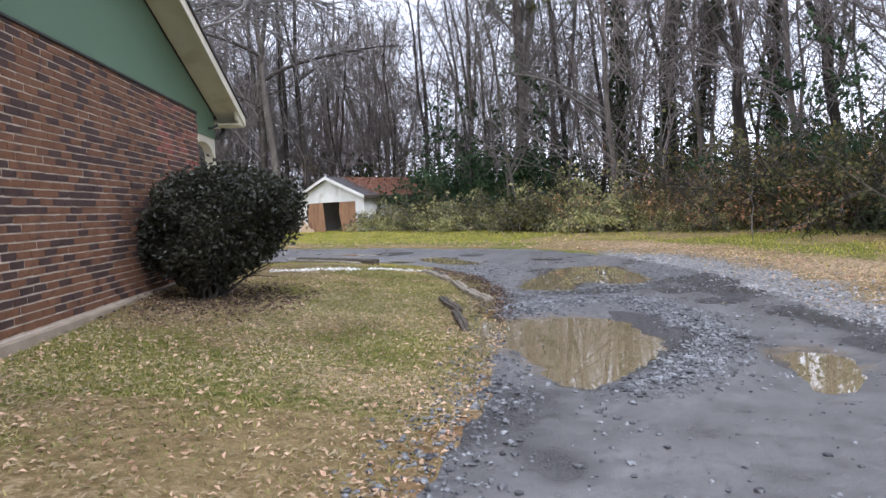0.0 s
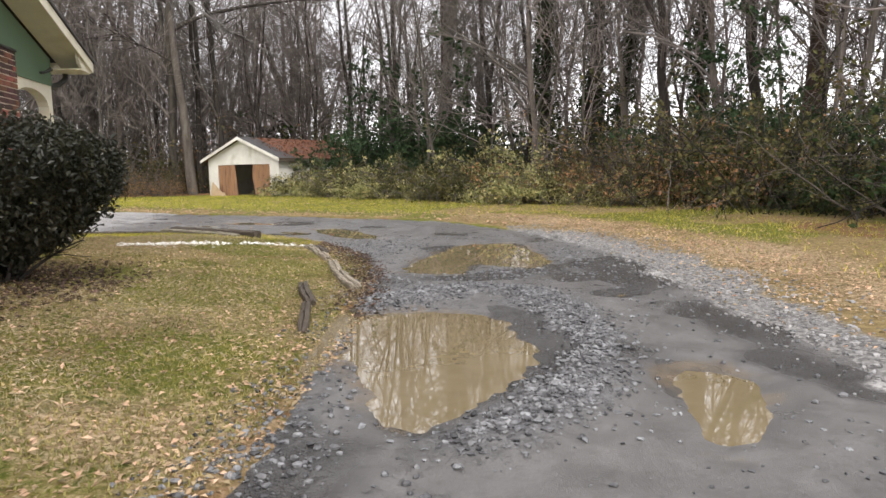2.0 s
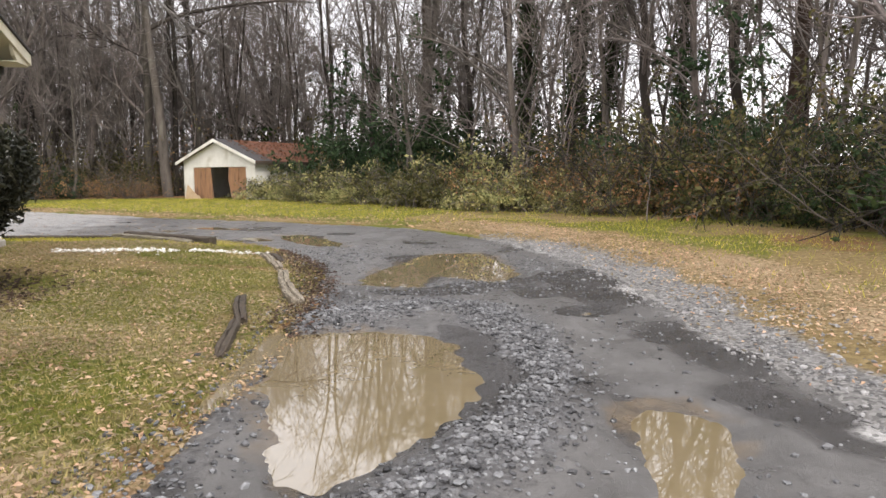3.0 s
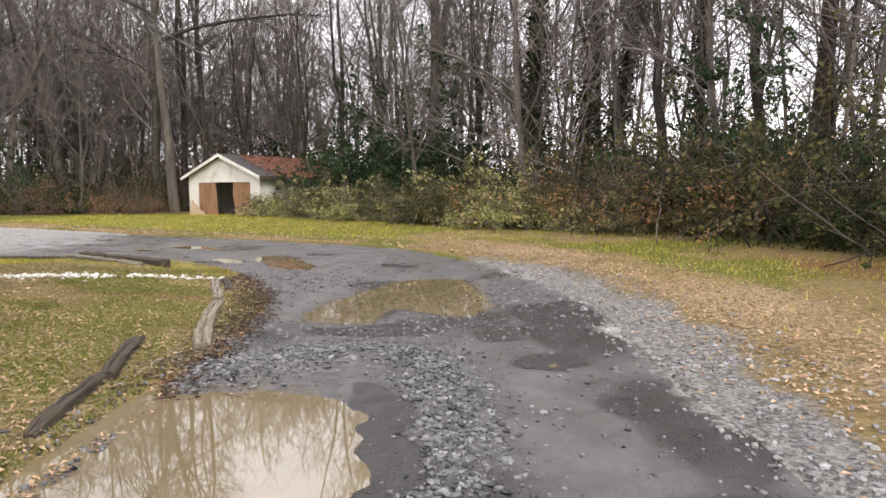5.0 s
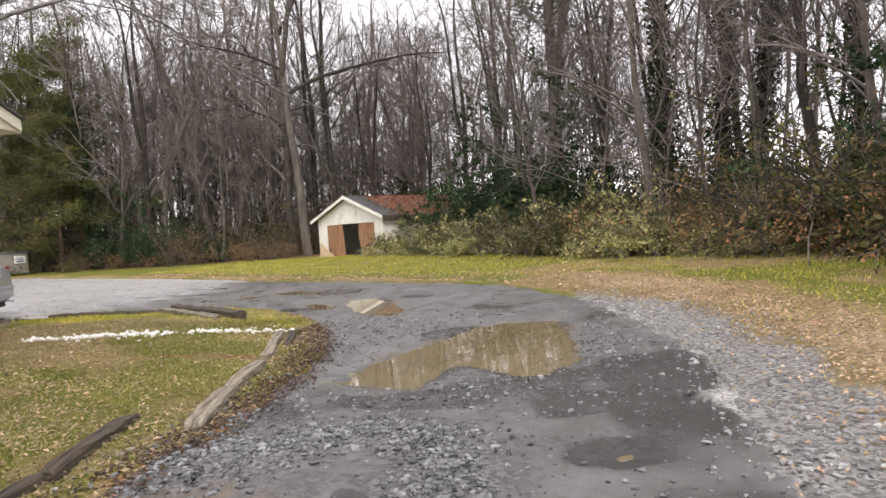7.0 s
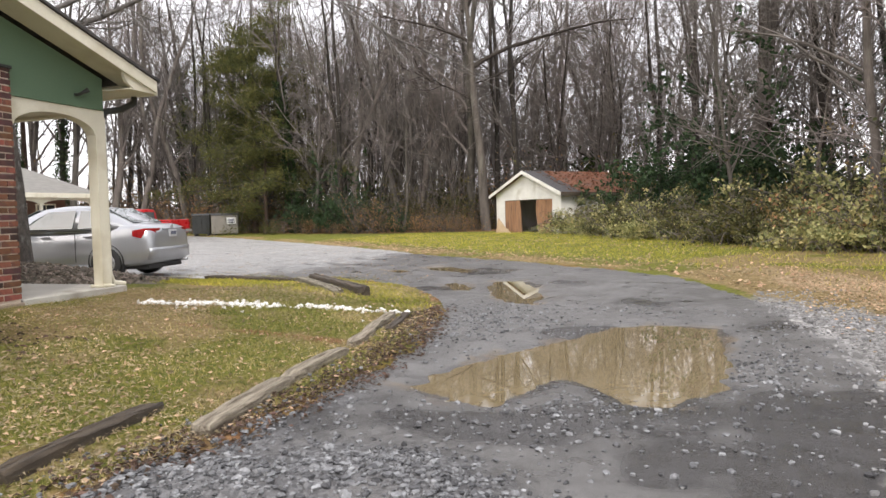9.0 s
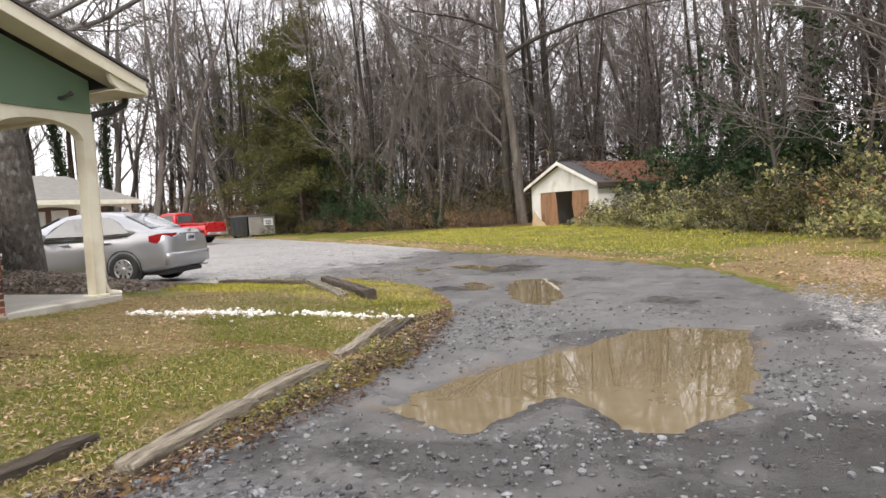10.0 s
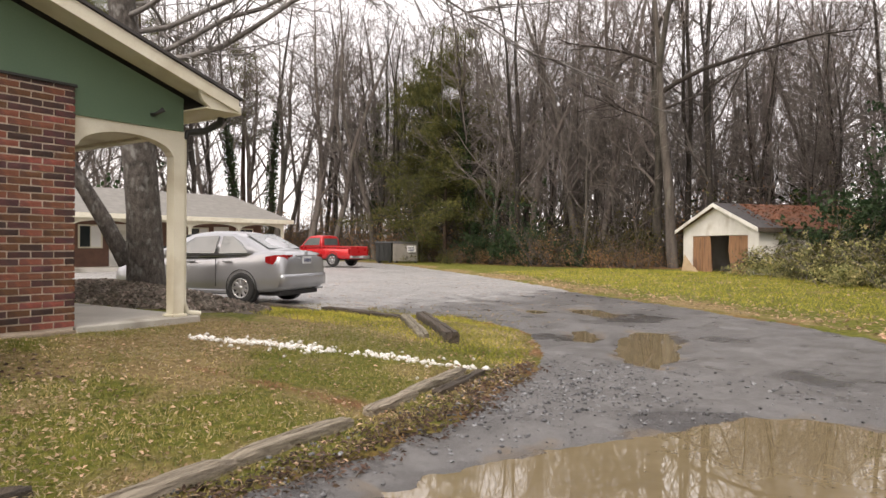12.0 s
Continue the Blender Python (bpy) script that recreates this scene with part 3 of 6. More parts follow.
# arched porch side
arch = [(0.005, 2.47), (1.245, 2.47), (1.245, 0.40), (1.115, 0.40), (1.115, 2.18)]
arch += [(0.58 + 0.52 * math.cos(a), 2.18 + 0.19 * math.sin(a)) for a in np.linspace(0.05, math.pi - 0.05, 15)]
arch += [(0.045, 2.18), (0.005, 2.18)]
part("porch_arch", prism(arch, "x", -0.20, -0.065), "cream", house, "cream painted arch on a square post")
part("post_foot", boxes((-0.24, -0.03, 1.09, 1.27, 0.40, 0.43), bevel=0.006), "cream", house)
part("porch_beam", boxes((-12, -0.21, 1.11, 1.245, 2.425, 2.47)), "cream", house)
part("porch_ceiling", boxes((-12, -0.21, -0.02, 1.10, 2.455, 2.468)), "cream", house)
porch = part("porch_slab", boxes((-6, 0.0, 0.012, 1.42, 0.05, 0.40), bevel=0.012), "concrete", house, "pale concrete porch slab")
part("gutter", boxes((-12, 0.30, 1.655, 1.75, 2.70, 2.80), bevel=0.012), "cream", house)
spout = Tubes()
spout.add([(-0.02, 1.70, 2.70), (-0.02, 1.68, 2.62), (-0.06, 1.5, 2.52), (-0.12, 1.32, 2.48), (-0.13, 1.285, 2.4)], [0.04] * 5, 8)
part("downspout_elbow", spout.mesh("downspout_elbow"), "dark", house, "dark downspout elbow")
spout = Tubes()
spout.add([(-0.13, 1.285, 2.42), (-0.13, 1.285, 0.55), (-0.12, 1.33, 0.44), (-0.1, 1.48, 0.41)], [0.03] * 4, 8)
part("downspout", spout.mesh("downspout"), "cream", house)
lamp = Tubes()
lamp.add([(-0.045, 0.83, 2.60), (0.0, 0.84, 2.60), (0.04, 0.86, 2.62), (0.075, 0.90, 2.655)], [0.02, 0.018, 0.018, 0.03], 8, True)
part("flood_light", lamp.mesh("flood_light"), "dark", house, "small dark outdoor light")
# ---------- old shed ----------
M["roof_leaf"] = leafy("roof_leaf", (0.09, 0.045, 0.028), (0.24, 0.115, 0.06), vary=0.5)
shed = thing("shed", pose(-6.84, 39.45, -0.06, 0, 0, -35.8), "run-down white shed with rusty roof and broken plywood doors", "shed")
SH, SA, SW, SLEN = 2.16, 3.22, 2.72, 7.2
front = [(-SW, 0), (-1.95, 0), (-1.95, 1.82), (2.05, 1.82), (2.05, 0), (SW, 0), (SW, SH), (0, SA - 0.05), (-SW, SH)]
part("front_wall", prism(front, "y", 0, 0.12), "white", shed, "flaking white gable front")
part("side_wall", boxes((SW - 0.12, SW, 0.12, 2.3, 0, SH), (SW - 0.12, SW, 3.7, 4.6, 0, SH), (SW - 0.12, SW, 6.2, SLEN, 0, SH), (SW - 0.12, SW, 2.3, SLEN, SH - 0.15, SH)), "white", shed, "white side wall with gaps")
part("side_wall", boxes((-SW, -SW + 0.12, 0.12, SLEN, 0, SH)), "white", shed)
part("back_wall", boxes((-SW + 0.12, SW - 0.12, SLEN - 0.12, SLEN, 0, SH)), "timber_dark", shed)
part("floor", boxes((-SW + 0.12, SW - 0.12, 0.12, SLEN - 0.12, 0, 0.05)), "timber_dark", shed)
k = (SA - SH) / SW
for s in (-1, 1):
    e = SW + 0.3
    part("roof", prism([(0, SA), (s * e, SA - k * e), (s * e, SA - k * e + 0.05), (0, SA + 0.06)], "y", -0.25, SLEN + 0.1), "rust", shed, "rust-brown roof littered with leaves")
    part("roof_front", prism([(0, SA + 0.062), (s * e, SA - k * e + 0.052), (s * e, SA - k * e + 0.06), (0, SA + 0.07)], "y", -0.26, 1.0), "shingle", shed, "dark bare strip of roof")
    part("rake_board", prism([(0, SA - 0.1), (s * e, SA - k * e - 0.1), (s * e, SA - k * e + 0.055), (0, SA + 0.065)], "y", -0.3, -0.262), "white", shed)
    part("fascia", boxes((s * e - 0.03, s * e + 0.01, -0.26, SLEN, SA - k * e - 0.12, SA - k * e + 0.03)), "timber_dark", shed)
door = prism([(-1.93, 0.02), (-0.42, 0.02), (-0.62, 1.8), (-1.93, 1.8)], "y", 0.02, 0.06)
part("door_panel", door, "ply", shed, "hanging plywood door panel")
door = prism([(0.95, 0.02), (2.03, 0.02), (2.03, 1.8), (0.78, 1.8), (0.72, 1.2)], "y", 0.02, 0.06)
part("door_panel", door, "ply", shed, "broken plywood door panel")
for x in (-1.2, 1.45):
    part("batten", boxes((x - 0.05, x + 0.05, -0.01, 0.018, 0.1, 1.75), bevel=0.004), "ply", shed)
r = np.random.default_rng(90)
qx, qy = r.uniform(0.1, 2.9, 1400), r.uniform(0.4, SLEN, 1400)
part("roof_litter", leaves_mesh("roof_litter", np.stack([qx, qy, SA - k * qx + 0.075 + 0.02 * r.random(1400)], 1), 0.055, r, flat=0.7, aspect=0.5), "roof_leaf", shed, "brown leaves lying on the roof")
junk = thing("broken_board", shed.matrix_world @ pose(-1.5, -0.45, 0, 0, 0, 8), "tan broken boards leaning at the shed door", "board")
part("board", prism([(-0.6, 0), (0.75, 0), (0.15, 0.42), (-0.35, 0.9)], "y", 0, 0.04), "card", junk)
part("board", prism([(0.2, 0), (0.8, 0), (0.6, 0.35)], "y", -0.25, -0.2), "card", junk)
# places of the trees that stand out
CAR = (-8.3, 16.25, 200)
TRUCK = (-25.2, 33.0, 190)
NEAR = (-7.72, 13.38, 0.33, 0.76)
BUSH = (-2.22, 8.1, 0.90)
TREES = [
    (8.0, 31.5, "i0", 1.0), (10.2, 32.5, "i2", 1.0), (11.2, 31.5, "i1", 1.0), (14.2, 30.0, "i0", 0.85), (6.6, 31.8, "b5", 1.0),
    (3.0, 35.5, "b3", 1.05), (4.2, 37.0, "p1", 1.0), (-9.5, 46.0, "b1", 1.1), (-12.5, 46.5, "b3", 1.0), (15.5, 24.5, "p1", 0.95), (12.8, 16.6, "b1", 0.9), (13.6, 17.9, "b6", 0.9),
    (-28.3, 44.4, "p0", 1.0), (-26.4, 45.4, "p0", 1.1), (-26.6, 43.4, "p2", 1.0), (-30.2, 46.0, "p2", 1.35), (-24.6, 44.2, "i1", 1.0), (-21.0, 45.5, "b6", 1.05), (-18.0, 46.5, "b3", 1.0), (-22.5, 43.2, "b0", 0.9),
    (-44.0, 41.5, "b3", 1.0), (-40.0, 44.8, "b3", 0.95), (-37.0, 46.8, "b6", 1.1), (-43.0, 47.5, "b1", 1.1), (-50.5, 44.0, "b3", 1.05), (-46.0, 37.5, "b6", 1.1), (-52.0, 41.0, "b1", 1.1), (-36.0, 51.0, "b4", 1.1), (-48.0, 50.5, "b1", 1.1), (-34.0, 49.0, "i2", 0.9), (-53.0, 36.0, "b3", 1.1), (-55.0, 46.0, "p1", 1.0),
    (-41.8, 43.3, "b3", 1.1), (-46.7, 43.4, "i0", 1.1), (-46.6, 40.0, "i1", 1.2), (-41.1, 50.3, "i2", 1.0), (-48.0, 37.0, "b6", 1.1), (-44, 30, "p1", 1.0), (-39, 24.0, "p1", 0.9), (-45, 26.0, "b3", 1.0), (-50, 47.0, "b3", 0.9), (-37.5, 47.5, "b1", 1.0),
]
# ---------- trees ----------
def bent(p, way, length, n, wob, up, rng):
    """Points of a crooked branch."""
    pts, d, s = [np.array(p, float)], np.array(way, float), length / n
    for _ in range(n):
        d = d + rng.normal(size=3) * wob + np.array([0, 0, up])
        d /= np.linalg.norm(d)
        pts.append(pts[-1] + d * s)
    return np.array(pts)


def along(pts, k):
    x = k * (len(pts) - 1)
    i = min(int(x), len(pts) - 2)
    return pts[i] + (pts[i + 1] - pts[i]) * (x - i), (pts[i + 1] - pts[i]) / np.linalg.norm(pts[i + 1] - pts[i])


def aside(d, ang, rng):
    r = rng.normal(size=3)
    r -= (r @ d) * d
    r /= np.linalg.norm(r)
    return d * math.cos(ang) + r * math.sin(ang)


def bare_tree(seed, height, radius, limbs, first=0.35, lean=0.05, fork=False, subs=6, twigs=5, spreadk=1.0, sides=8, wob=0.085):
    """Meshes of a leafless tree: trunk and crown, and its trunk line."""
    rng = np.random.default_rng(seed)
    trunk, crown = Tubes(), Tubes()
    line = bent((0, 0, -0.15), (rng.normal() * lean, rng.normal() * lean, 1), height, 12, wob, 0.05, rng)
    taper = np.linspace(1, 0.13, 13) ** 0.9
    taper[0] = 1.35
    trunk.add(line, radius * taper, sides)
    stems = [(line, radius)]
    if fork:
        p, d = along(line, 0.3)
        two = bent(p, aside(d, 0.35, rng), height * 0.65, 9, 0.06, 0.05, rng)
        trunk.add(two, np.linspace(radius * 0.65, 0.03, 10), sides)
        stems.append((two, radius * 0.65))
    for li in range(limbs):
        stem, r0 = stems[li % len(stems)]
        k = first + (0.97 - first) * ((li + rng.random()) / limbs)
        p, d = along(stem, k)
        ln = height * (0.34 - 0.2 * k) * rng.uniform(0.7, 1.3) * spreadk
        r = max(0.018, r0 * (1 - k) * 0.5)
        limb = bent(p, aside(d, rng.uniform(0.6, 1.15), rng), ln, 6, 0.17, 0.07, rng)
        crown.add(limb, np.linspace(r, 0.012, 7), 4)
        for _ in range(subs):
            p2, d2 = along(limb, rng.uniform(0.2, 0.95))
            sub = bent(p2, aside(d2, rng.uniform(0.4, 0.9), rng), ln * rng.uniform(0.25, 0.55), 3, 0.18, 0.05, rng)
            crown.add(sub, np.linspace(max(r * 0.4, 0.013), 0.010, 4), 3)
            for _ in range(twigs):
                p3, d3 = along(sub, rng.uniform(0.15, 1.0))
                tw = bent(p3, aside(d3, rng.uniform(0.3, 0.9), rng), ln * rng.uniform(0.14, 0.3), 1, 0.18, 0.05, rng)
                crown.add(tw, (0.0105, 0.005), 3)
    return trunk.mesh("trunk"), crown.mesh("crown"), line


def ivy_mesh(line, radius, top, rng, count=2600):
    """A sleeve of ivy leaves round the lower trunk."""
    h = rng.random(count) ** 1.2 * top
    z = line[:, 2]
    x, y = np.interp(h, z, line[:, 0]), np.interp(h, z, line[:, 1])
    a = rng.random(count) * 2 * np.pi
    lump = 0.55 + 0.9 * vn(a * 1.2, h * 0.9, 1.0, 31)
    r = radius * (1 - 0.5 * h / max(z)) + 0.42 * lump * rng.random(count) * (1.1 - 0.6 * h / top)
    return leaves_mesh("ivy", np.stack([x + r * np.cos(a), y + r * np.sin(a), h], 1), 0.085, rng)


def pine_meshes(seed, height, radius, bare, count=58, tuft=44, spreadk=1.0):
    """A pine: trunk, branches and needle tufts with gaps."""
    rng = np.random.default_rng(seed)
    trunk, limbs, spots = Tubes(), Tubes(), []
    line = bent((0, 0, -0.15), (0.02, 0.02, 1), height, 10, 0.02, 0.05, rng)
    trunk.add(line, radius * np.linspace(1.15, 0.12, 11), 8)
    for i in range(count):
        k = bare + (0.99 - bare) * (i + rng.random()) / count
        p, d = along(line, k)
        ln = height * (0.06 + 0.2 * (1 - k) ** 0.8) * rng.uniform(0.3, 1.55) * spreadk
        b = bent(p, aside(d, rng.uniform(1.0, 1.75), rng), ln, 5, 0.14, 0.0, rng)
        limbs.add(b, np.linspace(0.045 * (1.2 - k), 0.01, 6), 4)
        for _ in range(7):
            c, _ = along(b, rng.uniform(0.35, 1.0))
            spots.append(c[None] + rng.normal(size=(tuft, 3)) * (0.34, 0.34, 0.18))
    return trunk.mesh("trunk"), limbs.mesh("limbs"), leaves_mesh("needles", np.concatenate(spots), 0.15, rng, aspect=0.12, curl=0.05)


def tree_thing(name, kind_meshes, mats, label, category="tree", group="bare trees of the wood"):
    t = thing(name, Matrix.Identity(4), label, category, group)
    for nm, me, mt in zip(*[iter(kind_meshes)] * 2, mats):
        part(nm, me, mt, t)
    return t


protos = []
specs = [(11, 18, 0.15, 22, 0.16, False), (12, 21, 0.21, 24, 0.18, True), (13, 16, 0.09, 20, 0.16, False), (14, 22, 0.29, 26, 0.2, True), (15, 18, 0.17, 22, 0.15, True),
         (16, 14, 0.06, 20, 0.12, False), (17, 20, 0.24, 24, 0.18, True), (18, 10, 0.04, 18, 0.08, True)]
for i, (sd, hh, rr, lb, fi, fk) in enumerate(specs):
    tm, cm, ln = bare_tree(sd, hh, rr, lb, fi, 0.05, fk)
    t = thing("bare_tree", pose(0, 0, 0), "tall leafless grey-brown tree at the wood's edge", "tree", "bare trees of the wood")
    part("trunk", tm, ("bark", "bark_dark")[i % 3 == 1], t)
    part("crown", cm, "twig", t)
    protos.append(t)
ivied = []
for i, (sd, hh, rr, top) in enumerate(((31, 22, 0.26, 12.0), (32, 20, 0.2, 10.0), (33, 23, 0.3, 14.0))):
    tm, cm, ln = bare_tree(sd, hh, rr, 20, 0.28, 0.05, i == 2, wob=0.04)
    t = thing("ivy_covered_tree", pose(0, 0, 0), "leafless tree with its trunk wrapped in dark ivy", "tree", "ivy-clad trees")
    part("trunk", tm, "bark_dark", t)
    part("crown", cm, "twig", t)
    part("ivy", ivy_mesh(ln, rr, top, np.random.default_rng(sd), 3600), "ivy", t, "dark green ivy leaves")
    ivied.append(t)
pines = []
for i, (sd, hh, rr, ba) in enumerate(((41, 15, 0.2, 0.12), (42, 21, 0.3, 0.5), (43, 11, 0.14, 0.06))):
    a, b_, c_ = pine_meshes(sd, hh, rr, ba, 50, 40, 1.0 if i == 1 else 1.75)
    t = thing("pine_tree", pose(0, 0, 0), "pine tree with dark green needles and reddish trunk", "tree", "pines in the wood")
    part("trunk", a, "bark_red", t)
    part("branchwork", b_, "bark_dark", t)
    part("needle_mass", c_, "pine", t)
    pines.append(t)


def seat(proto, used, x, y, rng, s=1.0):
    m = pose(x, y, float(ground_height(np.array([x]), np.array([y]))[0]) - 0.02, 0, 0, rng.uniform(0, 360)) @ Matrix.Diagonal((s, s, s, 1))
    if proto not in used:
        used.add(proto)
        proto.matrix_world = m
        return proto
    c = copy_thing(proto, m)
    c.matrix_basis = m
    return c


used = set()
rng = np.random.default_rng(5)
# single trees that stand out: place, kind
for x, y, kind, s in TREES:
    seat({"i": ivied, "p": pines, "b": protos}[kind[0]][int(kind[1])], used, x, y, rng, s)
placed, tries = [(x, y) for x, y, _, _ in TREES], 0
while len(placed) < 276 and tries < 9000:
    tries += 1
    x, y = rng.uniform(-58, 34), rng.uniform(4, 75)
    e = float(inside(FOREST, np.array([x]), np.array([y]))[0])
    if e < 0.8 or e > 26 or rng.random() > (1.0 if e < 12 else 0.5):
        continue
    if x > 14 and y < 12 or (-11 < x < 0.5 and y < 47.5):
        continue
    if x > 4 and rng.random() < 0.5 or e > 18 and x > -2:
        continue
    if -9 < x <= 5 and rng.random() < 0.5:
        continue
    if x < -26 and rng.random() < 0.6:
        continue
    if min(math.hypot(x - a, y - b) for a, b in placed) < (1.1 if e < 10 else 1.6):
        continue
    placed.append((x, y))
    seat(protos[rng.choice([0, 1, 2, 2, 4, 4, 5, 5, 5, 6, 7, 7, 7, 3] if x < 4 else [2, 5, 4, 5, 2, 0, 7, 1])], used, x, y, rng, rng.uniform(0.72, 1.05))
for _ in range(20):
    x, y = rng.uniform(-13, 3), rng.uniform(48, 60)
    placed.append((x, y))
    seat(protos[rng.choice([0, 1, 2, 4, 5, 6, 7])], used, x, y, rng, rng.uniform(0.75, 1.0))
for _ in range(46):
    x, y = rng.uniform(-85, -44), rng.uniform(8, 46)
    if x > -50 and y > 40 or min(math.hypot(x - a, y - b) for a, b in placed) < 1.6:
        continue
    placed.append((x, y))
    seat(protos[rng.choice([0, 1, 3, 4, 6, 2, 5])], used, x, y, rng, rng.uniform(0.8, 1.1))

# tree beside the shed with one long limb reaching over the drive
rng = np.random.default_rng(88)
arm = thing("bare_tree", pose(-11.0, 44.6, 0.0), "tall leafless tree with a long crooked limb beside the shed", "tree", "bare trees of the wood")
tb, cr = Tubes(), Tubes()
line = bent((0, 0, -0.15), (-0.03, 0.0, 1), 19, 14, 0.05, 0.04, rng)
tb.add(line, 0.29 * np.linspace(1.1, 0.2, 15), 9)
part("trunk", tb.mesh("trunk"), "bark", arm)
for k, way, ln, r0 in ((0.52, (0.8, 0.28, 0.55), 10.5, 0.15), (0.47, (0.85, 0.3, 0.2), 4.0, 0.08), (0.6, (-0.8, -0.3, 0.6), 6.0, 0.11), (0.7, (0.4, 0.1, 0.9), 6.5, 0.11), (0.42, (-0.9, -0.2, 0.4), 4.5, 0.07), (0.8, (-0.4, 0.2, 0.9), 4.0, 0.07)):
    p, _ = along(line, k)
    d = np.array(way)
    limb = bent(p, d / np.linalg.norm(d), ln, 12, 0.10, -0.012, rng)
    cr.add(limb, np.linspace(r0, 0.025, 13), 6)
    for _ in range(14):
        p2, d2 = along(limb, rng.uniform(0.2, 0.98))
        sub = bent(p2, aside(d2, rng.uniform(0.5, 1.0), rng), rng.uniform(0.8, 2.4), 4, 0.16, 0.05, rng)
        cr.add(sub, np.linspace(0.03, 0.012, 5), 3)
        for _ in range(5):
            p3, d3 = along(sub, rng.uniform(0.2, 1.0))
            cr.add(bent(p3, aside(d3, 0.6, rng), rng.uniform(0.4, 1.0), 1, 0.1, 0.05, rng), (0.012, 0.006), 3)
part("crown", cr.mesh("crown"), "bark_dark", arm)
# ---------- shrub beside the house ----------
def lathe(profile, sides=20):
    """A ring of (radius, y) pairs turned about the y axis."""
    v, fcs, k = [], [], len(profile)
    for i in range(sides):
        a = 2 * math.pi * i / sides
        v += [(r * math.cos(a), y, r * math.sin(a)) for r, y in profile]
    for i in range(sides):
        for j in range(k - 1):
            p, q = i * k + j, ((i + 1) % sides) * k + j
            fcs.append((p, q, q + 1, p + 1))
    return mesh_of("turned", v, fcs, True)


rng = np.random.default_rng(77)
bush = thing("shrub", pose(BUSH[0], BUSH[1], 0.26), "dense dark evergreen shrub beside the brick wall", "shrub")
stems = Tubes()
for i in range(26):
    a = rng.uniform(0, 2 * math.pi)
    d = np.array([math.cos(a) * 0.6 + 0.22, math.sin(a) * 0.6, rng.uniform(0.9, 1.5)])
    b_ = bent((math.cos(a) * 0.12, math.sin(a) * 0.12, -0.03), d / np.linalg.norm(d), rng.uniform(0.6, 0.95), 6, 0.14, 0.03, rng)
    stems.add(b_, np.linspace(0.022, 0.006, 7), 5)
    for _ in range(5):
        p, dd = along(b_, rng.uniform(0.4, 1))
        stems.add(bent(p, aside(dd, 0.6, rng), 0.35, 3, 0.2, 0.03, rng), (0.008, 0.006, 0.005, 0.003), 3)
part("stem_tangle", stems.mesh("stem_tangle"), "bark_dark", bush, "bare dark stems")["kind"] = "stuff"
n = 26000
a, h = rng.uniform(0, 2 * math.pi, n), rng.random(n)
zz = 0.2 + 1.22 * h
prof = np.interp(h, [0, 0.12, 0.3, 0.55, 0.8, 0.93, 1.0], [0.16, 0.45, 0.86, 1.04, 0.92, 0.64, 0.25]) * BUSH[2]
lump = 0.70 + 0.5 * vn(a * 2.0, zz * 2.6, 1.0, 41) + 0.16 * (vn(a * 6, zz * 9, 1.0, 42) - 0.5)
rr = prof * lump * (1 - 0.45 * rng.random(n) ** 2.2)
part("foliage", leaves_mesh("foliage", np.stack([rr * np.cos(a) + 0.24 * np.minimum(1, h * 1.6), rr * np.sin(a), zz + 0.06 * rng.normal(size=n)], 1), 0.030, rng, aspect=0.5), "shrub", bush, "small dark leathery leaves")


# ---------- timbers and white stones of the yard edge ----------
def timber(name, x0, y0, x1, y1, w, h, material, label, seed, broken=0.3):
    """A weathered landscape timber with ragged ends, half sunk in the grass."""
    r = np.random.default_rng(seed)
    ln = math.hypot(x1 - x0, y1 - y0)
    n = max(6, int(ln / 0.12))
    prof = [(-0.46, 0), (-0.48, 0.72), (-0.4, 0.86), (-0.1, 0.88), (-0.03, 0.62), (0.05, 0.88), (0.4, 0.85), (0.47, 0.7), (0.45, 0)]
    v, fcs = [], []
    for i in range(n + 1):
        k = i / n
        shrink = 1 - broken * (max(0, 0.12 - k) + max(0, k - 0.88)) * 5 * r.uniform(0.5, 1.2)
        bend = 0.012 * math.sin(k * 4 + seed)
        for px, pz in prof:
            v.append((px * w * shrink + bend + r.normal() * 0.0045, (k - 0.5) * ln + r.normal() * 0.012, (pz * shrink - 0.25) * h + r.normal() * 0.005))
    for i in range(n):
        for j in range(8):
            q = i * 9 + j
            fcs.append((q, q + 1, q + 10, q + 9))
    fcs += [tuple(range(9))[::-1], tuple(n * 9 + j for j in range(9))]
    cx, cy = (x0 + x1) / 2, (y0 + y1) / 2
    z = max(float(ground_height(np.array([cx]), np.array([cy]))[0]), -0.02)
    t = part(name, mesh_of(name, v, fcs), material)
    t.matrix_world = pose(cx, cy, z, 0, 0, math.degrees(math.atan2(-(x1 - x0), y1 - y0)))
    return tagged(t, label, "timber", "timbers edging the yard")


timber("timber", 0.70, 6.72, 0.62, 7.86, 0.09, 0.10, "timber_dark", "rotten dark landscape timber along the lawn's edge", 1, 0.8)
timber("timber", 0.64, 7.75, 0.44, 8.85, 0.11, 0.10, "timber_dark", "rotten dark landscape timber along the lawn's edge", 2)
timber("timber", 1.0, 8.62, 0.72, 9.75, 0.15, 0.10, "timber", "split grey landscape timber along the driveway", 3, 0.5)
timber("timber", 0.74, 9.72, 0.55, 10.7, 0.13, 0.10, "timber", "cracked grey landscape timber along the driveway", 4)
timber("timber", 0.50, 10.95, 0.30, 11.6, 0.11, 0.10, "timber", "short pale timber along the driveway", 5)
